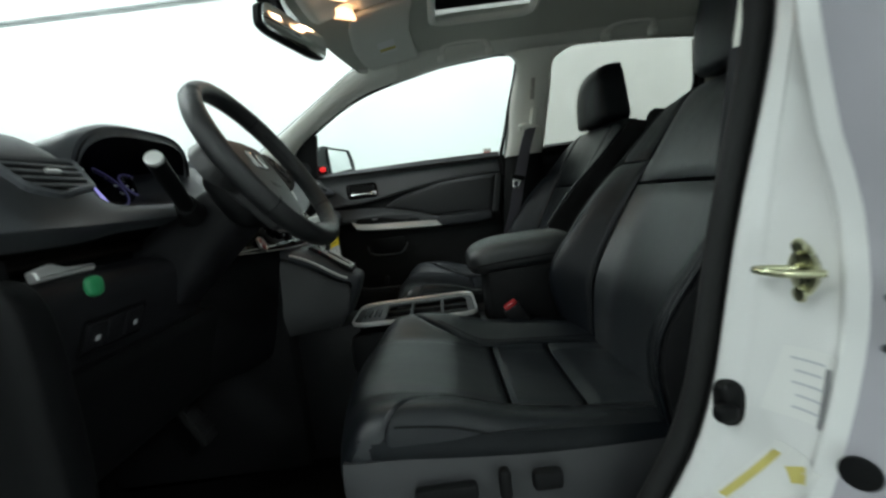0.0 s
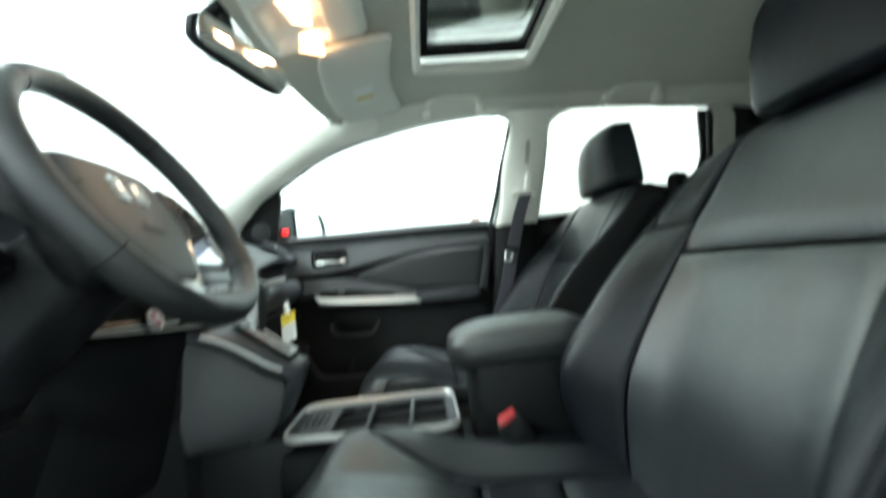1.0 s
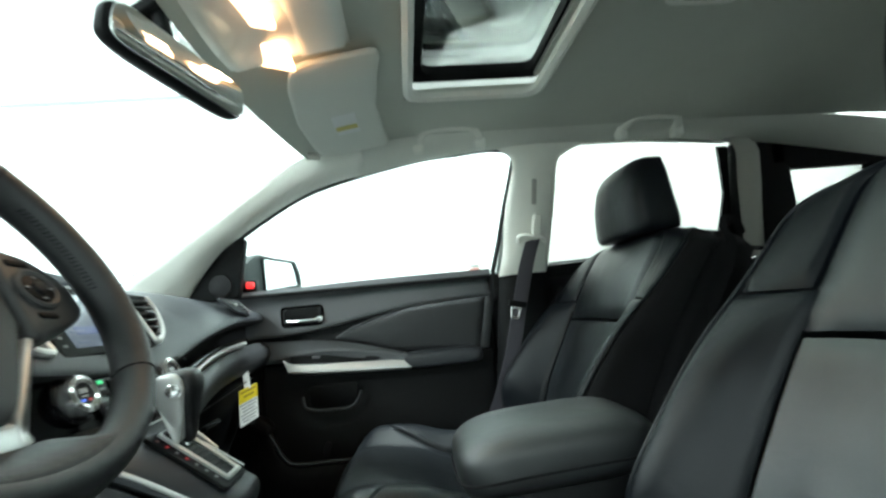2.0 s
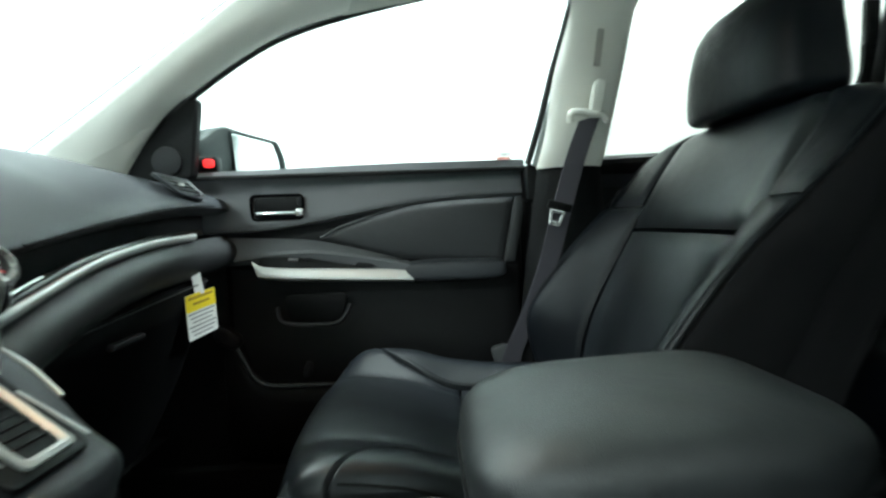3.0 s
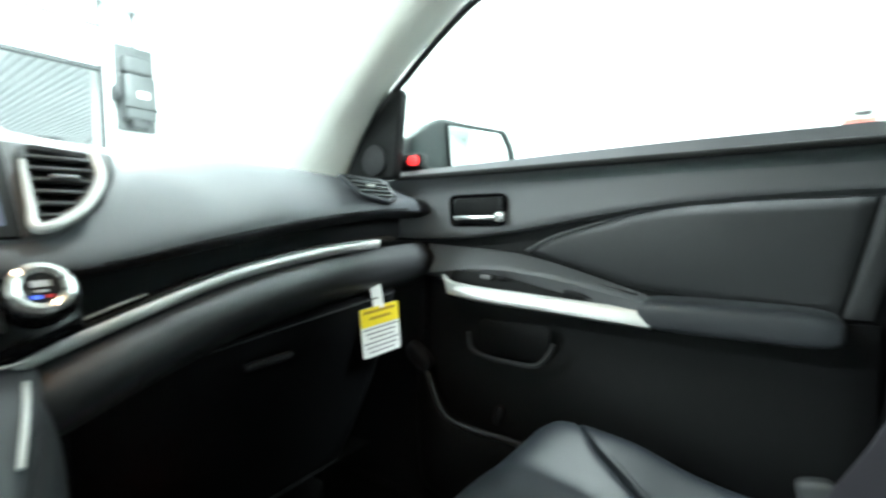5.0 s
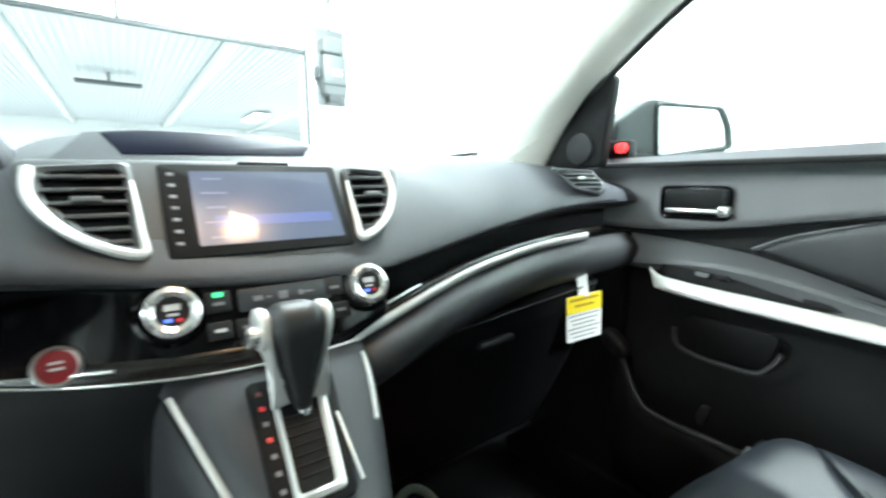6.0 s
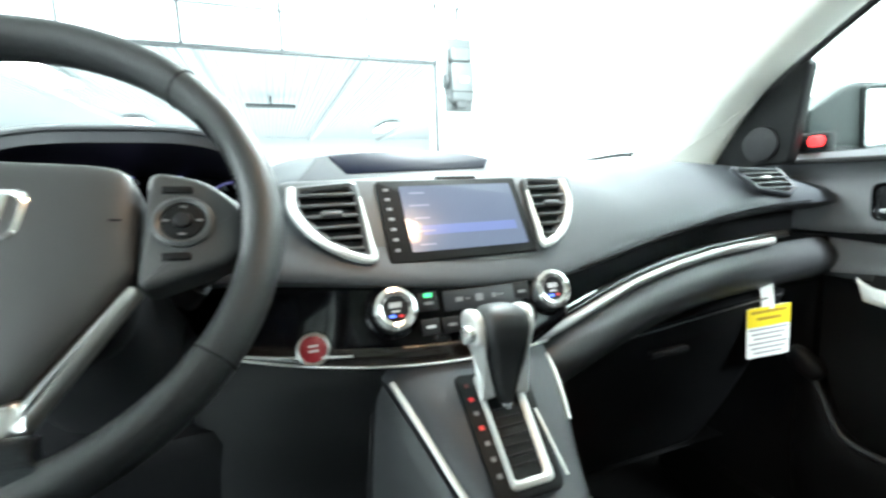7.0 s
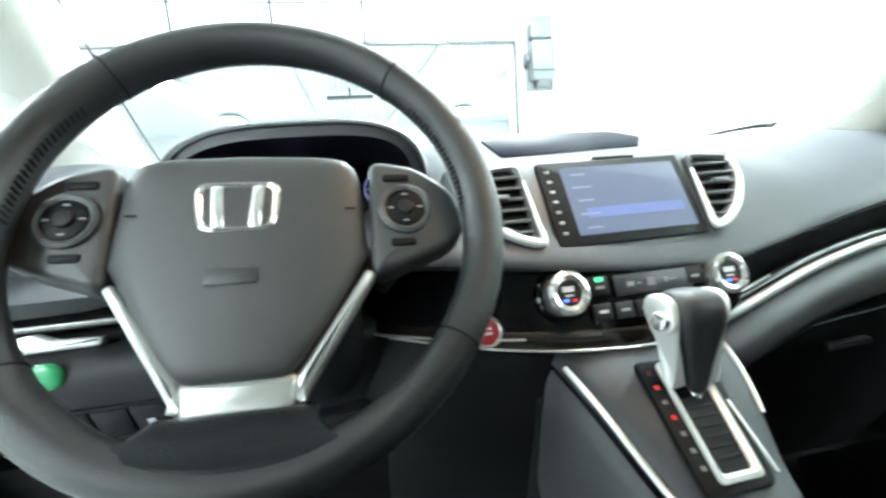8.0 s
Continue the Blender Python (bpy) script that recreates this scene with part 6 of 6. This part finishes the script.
part("print_mark", box((0.016, 0.0006, 0.005), (0.0245, 0.705, 1.184), 0), GREYMARK, stk)

# ---- overhead ----
vis_lab = "cream sun visor folded up against the headliner"
for s in (1, -1):
    vz = thing("sun_visor", vis_lab, "sun visor", (-0.30, 0.3 * s, 1.5), "sun visors")

    def hang(p, s=s):
        x, y = -0.318 + p.x + 0.030 * (p.y / 0.19) ** 2, 0.315 + p.y
        return Vector((x, y * s, roof_z(x, y) - 0.016 + p.z))

    def V(u, v, hang=hang):
        return hang(Vector((0.09 * (2 * v - 1), 0.19 * (2 * u - 1), -0.0115)))

    part("board", blob((0.090, 0.190, 0.0115), (0, 0, 0), e1=0.45, e2=0.22, nu=64, nv=14, shape=hang), RAILCLOTH, vz)
    part("warning_label", skin(lambda u, v: Vector(V(0.50 + 0.22 * u, 0.42 + 0.30 * v)) - Vector((0, 0, 0.0006)), nu=6, nv=6, groove=0, skirt=0.0006, flip=s < 0), PAPER, vz)
    part("label_stripe", skin(lambda u, v: Vector(V(0.62 + 0.05 * u, 0.43 + 0.28 * v)) - Vector((0, 0, 0.0014)), nu=4, nv=6, groove=0, skirt=0.0005, flip=s < 0), PALEYELLOW, vz)
    part("hinge", tube([(front_edge(0.47) + 0.02, 0.475 * s, roof_z(-0.43, 0.47) - 0.010), (front_edge(0.47) + 0.05, 0.478 * s, roof_z(-0.43, 0.47) - 0.014)], 0.009), CREAM_SHADED, vz)

oh = thing("overhead_console", "cream overhead console with two lit map lamps", "overhead console", (-0.36, 0, 1.52))
part("housing", skin(lambda u, v: (-0.470 + 0.212 * u, -0.100 + 0.218 * v, roof_z(-0.470 + 0.212 * u, 0) - 0.014 - 0.010 * math.sin(math.pi * v)), nu=20, nv=16, groove=0.012, edge=0.02, skirt=0.012, flip=True), CREAM, oh)
for y in (-0.044, 0.074):
    part("map_lamp", plate(rect(0.070, 0.072, 0.012), (-0.392, y, roof_z(-0.392, 0) - 0.0225), (0, 1, 0), (1, 0, -0.25), 0.004, 0.001), WARM_LENS, oh, "glowing warm map lamp lens")
    ml = bpy.data.lights.new("map_lamp", "AREA")
    ml.shape, ml.size, ml.size_y, ml.energy, ml.color = "RECTANGLE", 0.07, 0.045, 0.15, (1.0, 0.72, 0.46)
    mo_ = new("map_lamp_light", ml)
    mo_.matrix_world = Matrix.Translation((-0.392, y, roof_z(-0.392, 0) - 0.032))
    mo_.parent = oh
    mo_.matrix_parent_inverse = oh.matrix_world.inverted()
part("glasses_lid", skin(lambda u, v: (-0.345 + 0.078 * u, -0.080 + 0.18 * v, roof_z(-0.345 + 0.078 * u, 0) - 0.026), nu=10, nv=10, groove=0.004, edge=0.01, skirt=0.006, flip=True), CREAM, oh)

rv = thing("rear_view_mirror", "black rear-view mirror on a stem below the windscreen top", "mirror", (-0.50, 0, 1.5))
RVN = Vector((0.928, -0.369, -0.05)).normalized()
RVX = Vector((0.366, 0.925, -0.10)).normalized()
RVY = RVN.cross(RVX)
if RVY.z < 0:
    RVY = -RVY
part("housing", blob((0.119, 0.034, 0.016), (-0.501, -0.012, 1.452), RVX, RVY, 0.5, 0.45, 40, 14), BLACK, rv)
part("glass", plate([(a * (1 if RVX.cross(RVY).dot(RVN) > 0 else -1), b) for a, b in rect(0.224, 0.056, 0.022)], Vector((-0.501, -0.012, 1.452)) + RVN * 0.0135, RVX * (1 if RVX.cross(RVY).dot(RVN) > 0 else -1), RVY, 0.003, 0.0005), MIRROR, rv)
part("stem", tube(smooth_line([(-0.508, -0.010, 1.458), (-0.525, -0.005, 1.510), (-0.536, 0.0, 1.555)], 10), 0.012, 12), BLACK, rv)
part("mount", box((0.06, 0.05, 0.02), (-0.547, 0, 1.552), 0.008, Euler((0, radians(-35), 0)).to_matrix()), BLACK, rv)

for s in (1, -1):
    for x0, x1 in ((-0.128, 0.050), (0.478, 0.652)):
        if s < 0 and x0 < 0:
            continue
        gh = thing("grab_handle", "cream plastic roof grab handle", "grab handle", ((x0 + x1) / 2, 0.52 * s, 1.5), "grab handles")
        part("bar", tube(smooth_line([(x0, 0.556 * s, 1.528), (x0 + 0.006, 0.530 * s, 1.538), (x0 + 0.026, 0.508 * s, 1.552), ((x0 + x1) / 2, 0.500 * s, 1.553), (x1 - 0.026, 0.508 * s, 1.552), (x1 - 0.006, 0.530 * s, 1.538), (x1, 0.556 * s, 1.528)], 36), 0.0110, 10), CREAM, gh)
        for x in (x0, x1):
            part("foot", blob((0.016, 0.018, 0.022), (x, 0.552 * s, 1.526), e1=0.5, e2=0.5), CREAM, gh)
dome = thing("dome_lamp", "unlit cream dome lamp set in the headliner", "dome lamp", (0.41, 0.03, 1.56))
part("frame", plate(rect(0.15, 0.11, 0.03), (0.385, 0.0, 1.583), (1, 0, 0), (0, -1, 0), 0.010, 0.004, 3), CREAM, dome)
part("recess", plate(rect(0.075, 0.07, 0.015), (0.375, 0.0, 1.572), (1, 0, 0), (0, -1, 0), 0.002, 0.0005), PLASTIC, dome)

# ---- driver door opening ----
bp = thing("door_frame", "white painted driver door frame with striker, rubber seal and stickers", "door frame", (0.06, -0.82, 0.3), kind="structure")
PX = [(0.35, -0.24), (0.50, -0.125), (0.60, -0.060), (0.694, -0.004), (0.728, 0.016), (0.77, 0.034), (0.82, 0.048), (0.893, 0.062), (0.953, 0.073), (1.01, 0.086), (1.10, 0.108), (1.169, 0.121), (1.55, 0.175)]
RX = [(0.35, -0.12), (0.50, -0.03), (0.60, 0.030), (0.70, 0.068), (0.754, 0.086), (0.84, 0.108), (0.90, 0.116), (0.957, 0.114), (0.999, 0.107), (1.041, 0.094), (1.091, 0.085), (1.126, 0.079), (1.55, 0.050)]


def frame_y(z):
    return 0.06 * max(0.0, (z - 1.15) / 0.4)


part("inner_seal", tube([(interp(z, PX) + 0.002, -0.690 + frame_y(z), z) for z in [0.38 + 1.14 * i / 44 for i in range(45)]], 0.012, 12, up=(0, 1, 0)), SEAL, bp)
part("seal_lip", skin(lambda u, v: (interp(0.38 + 1.14 * u, PX) + 0.012 * (1 - v) + 0.002, -0.690 - 0.022 * v + frame_y(0.38 + 1.14 * u), 0.38 + 1.14 * u), nu=40, nv=8, groove=0.003, skirt=0.008, flip=True), SEAL, bp)


def jamb(u, v):
    z = 0.35 + 1.20 * u
    a, b = interp(z, PX), interp(z, RX)
    k = 3 * v * v - 2 * v ** 3
    x = a + (b - a) * k + 0.010 * math.sin(math.pi * v) - 0.007 * math.exp(-((v - 0.88) / 0.07) ** 2) + 0.004 * math.exp(-((v - 0.22) / 0.06) ** 2)
    return (x, -0.710 - 0.090 * v + frame_y(z), z)


part("jamb", skin(jamb, nu=50, nv=30, groove=0.006, edge=0.012, skirt=0.03, flip=True), PAINT, bp)
part("jamb_return", skin(lambda u, v: (lambda q: (q[0] + 0.003 + 0.050 * v, q[1] - 0.085 * v, q[2]))(jamb(u, 1.0)), nu=40, nv=8, groove=0.004, skirt=0.01, flip=True), PAINT_SHADED, bp)
for z in (0.875, 0.915):
    q = jamb((z - 0.35) / 1.20, 1.0)
    part("bolt", disc(0.0036, (q[0] + 0.008, q[1] - 0.013, z), (-0.8, -0.6, 0), 0.003, 14), GREYMETAL, bp)
q = jamb((0.776 - 0.35) / 1.20, 1.0)
part("plug", disc(0.014, (q[0] + 0.008, q[1] - 0.014, 0.776), (-0.8, -0.6, 0), 0.003, 24), BLACK, bp, "black rubber plug")
sc = Vector((0.091, -0.777, 0.934))
stp = part("striker_plate", plate(rounded([(-0.019, 0.0), (0.0, -0.028), (0.019, 0.0), (0.0, 0.028)], 0.014), sc, (0, -1, 0), (0, 0, 1), 0.004, 0.001), STEEL, bp, "plated steel door striker")
part("striker_loop", tube(smooth_line([sc + Vector((0.0, 0.005, 0.0)), sc + Vector((-0.024, 0.022, 0.0)), sc + Vector((-0.029, 0.014, 0)), sc + Vector((-0.022, -0.005, 0.0)), sc + Vector((0.0, -0.019, 0))], 14), 0.0032, 10), STEEL, stp)
for dz in (-0.020, 0.020):
    part("screw", disc(0.007, sc + Vector((-0.005, 0, dz)), (-1, 0, 0), 0.003, 16), STEEL, stp)
part("bump_stop", blob((0.012, 0.012, 0.022), (0.0545, -0.727, 0.798), e1=0.6, e2=0.6), BLACK, bp, "black rubber bump stop")
part("bump_tip", blob((0.011, 0.008, 0.009), (0.044, -0.738, 0.794), e1=0.7, e2=0.7), BLACK, bp)


def jamb_label(nm, y, z, w, h, rot, mt, lift, label=""):
    ca, sa = math.cos(radians(rot)), math.sin(radians(rot))

    def S(u, v):
        a, b = (u - 0.5) * w, (v - 0.5) * h
        yy, zz = y - (a * ca - b * sa), z + a * sa + b * ca
        p = Vector(jamb((zz - 0.35) / 1.20, max(0.0, min(1.0, (-0.710 - yy) / 0.090))))
        return p + Vector((-0.97, -0.24, 0)) * lift

    part(nm, skin(S, nu=8, nv=8, groove=0, skirt=0.0006, flip=False), mt, bp, label)


jamb_label("label_sheet", -0.766, 0.829, 0.034, 0.062, -6, PAPER, 0.002, "white paper label with grey print")
jamb_label("label_bar", -0.7825, 0.822, 0.0062, 0.050, 3, GREYMARK, 0.003)
for k in range(5):
    jamb_label("label_line", -0.767 - 0.0014 * k, 0.850 - 0.0108 * k, 0.020 - 0.004 * (k % 2), 0.0020, -8, MARK, 0.003)
jamb_label("warning_label", -0.766, 0.738, 0.040, 0.066, -20, PAPER, 0.002, "white warning label with a yellow strip and patch")
jamb_label("label_stripe", -0.752, 0.740, 0.0054, 0.055, -20, PALEYELLOW, 0.003)
jamb_label("label_patch", -0.777, 0.752, 0.0135, 0.0135, 28, PALEYELLOW, 0.003)
rq = thing("rear_door", "closed rear door edge in grey shade beside the frame", "car door", (0.5, -0.9, 0.4))
part("skin", box((0.80, 0.03, 0.85), (0.56, -0.895, 0.78), 0.012), PAINT, rq)
part("inner_panel", box((0.66, 0.05, 0.70), (0.55, -0.74, 0.80), 0.02), BLACK, rq)
part("hinge", box((0.035, 0.020, 0.055), (0.135, -0.900, 1.00), 0.006), GREYMETAL, rq)
body("door_sill", box((1.25, 0.22, 0.12), (-0.55, -0.78, 0.36), 0.03), PAINT, "white painted door sill with black scuff strip", "sill")
body("sill_cover", box((1.10, 0.14, 0.03), (-0.50, -0.72, 0.425), 0.01), PLASTIC, "black plastic sill scuff cover", "trim")
body("cowl", skin(lambda u, v: (-1.22 + 0.10 * v, -0.72 + 1.44 * u, 1.09 + 0.02 * v), nu=20, nv=4, groove=0.003, skirt=0.03, flip=True), BLACK, "black plastic cowl below the windscreen", "cowl")
body("bonnet", skin(lambda u, v: (-1.22 - 0.75 * v, (-0.74 + 1.48 * u), 1.075 - 0.03 * v - 0.12 * v ** 3 - 0.10 * (2 * u - 1) ** 4), nu=24, nv=16, groove=0.006, skirt=0.03, flip=False), PAINT, "white painted car bonnet", "bonnet")
wip = thing("wiper", "black windscreen wiper resting on the glass", "wiper", (-1.0, 0.4, 1.13))
part("arm", tube([(-1.12, 0.52, 1.176), (-1.09, 0.58, 1.184), (-1.08, 0.66, 1.193), (-1.07, 0.72, 1.192)], lambda t: 0.003 + 0.004 * t), BLACK, wip)

# ---- open driver door ----
HP = Vector((-0.82, -0.86, 0))
DA = radians(-102)
DX, DYV = Vector((math.cos(DA), math.sin(DA), 0)), Vector((-math.sin(DA), math.cos(DA), 0))


def dp(a, b, z):
    return HP + DX * a + DYV * b + Vector((0, 0, z))


dd = thing("driver_door", "open driver door with black inner panel and white outer skin", "car door", HP)
part("outer_skin", plate(rounded([(0.02, 0.42), (0.98, 0.42), (1.02, 1.12), (0.02, 1.12)], 0.05), dp(0, -0.10, 0), DX, (0, 0, 1), 0.03, 0.01), PAINT, dd)
part("inner_panel", plate(rounded([(0.04, 0.44), (0.96, 0.44), (0.99, 1.14), (0.04, 1.13)], 0.05), dp(0, 0.03, 0), DX, (0, 0, 1), 0.06, 0.02, 3), PLASTIC, dd)
part("window_frame", tube(smooth_line([dp(0.08, -0.02, 1.13), dp(0.22, -0.06, 1.30), dp(0.45, -0.09, 1.46), dp(0.75, -0.10, 1.52), dp(0.95, -0.09, 1.48), dp(0.98, -0.02, 1.13)], 40), 0.014, 8), BLACK, dd)


# ---- wheels and wings that carry the body ----
for x, y in ((-1.35, -0.74), (-1.35, 0.74), (1.22, -0.74), (1.22, 0.74)):
    d = 1 if y > 0 else -1
    w = thing("car_wheel", "black rubber tyre on a silver alloy rim", "wheel", (x, y, 0.0), "car wheels")
    ring = [Vector((x + 0.28 * math.cos(a), y, 0.345 + 0.28 * math.sin(a))) for a in [2 * math.pi * i / 40 for i in range(40)]]
    part("tyre", tube(ring, 0.066, 12, closed=True, up=(0, 1, 0), flat=1.6), SEAL, w)
    part("rim", disc(0.225, (x, y + 0.055 * d, 0.345), (0, d, 0), 0.03, 40, 0.01), SILVER, w)
for s in (-1, 1):
    body("front_wing", skin(lambda u, v: (-1.97 + 0.95 * u, s * (0.74 + 0.09 * math.sin(math.pi * min(1.0, v * 0.8))), 1.045 - 0.12 * (1 - u) ** 3 - (0.36 - 0.10 * math.cos(2 * math.pi * u)) * v), nu=24, nv=10, groove=0.004, skirt=0.02, flip=s > 0), PAINT, "white painted front wing of the car", "wing")
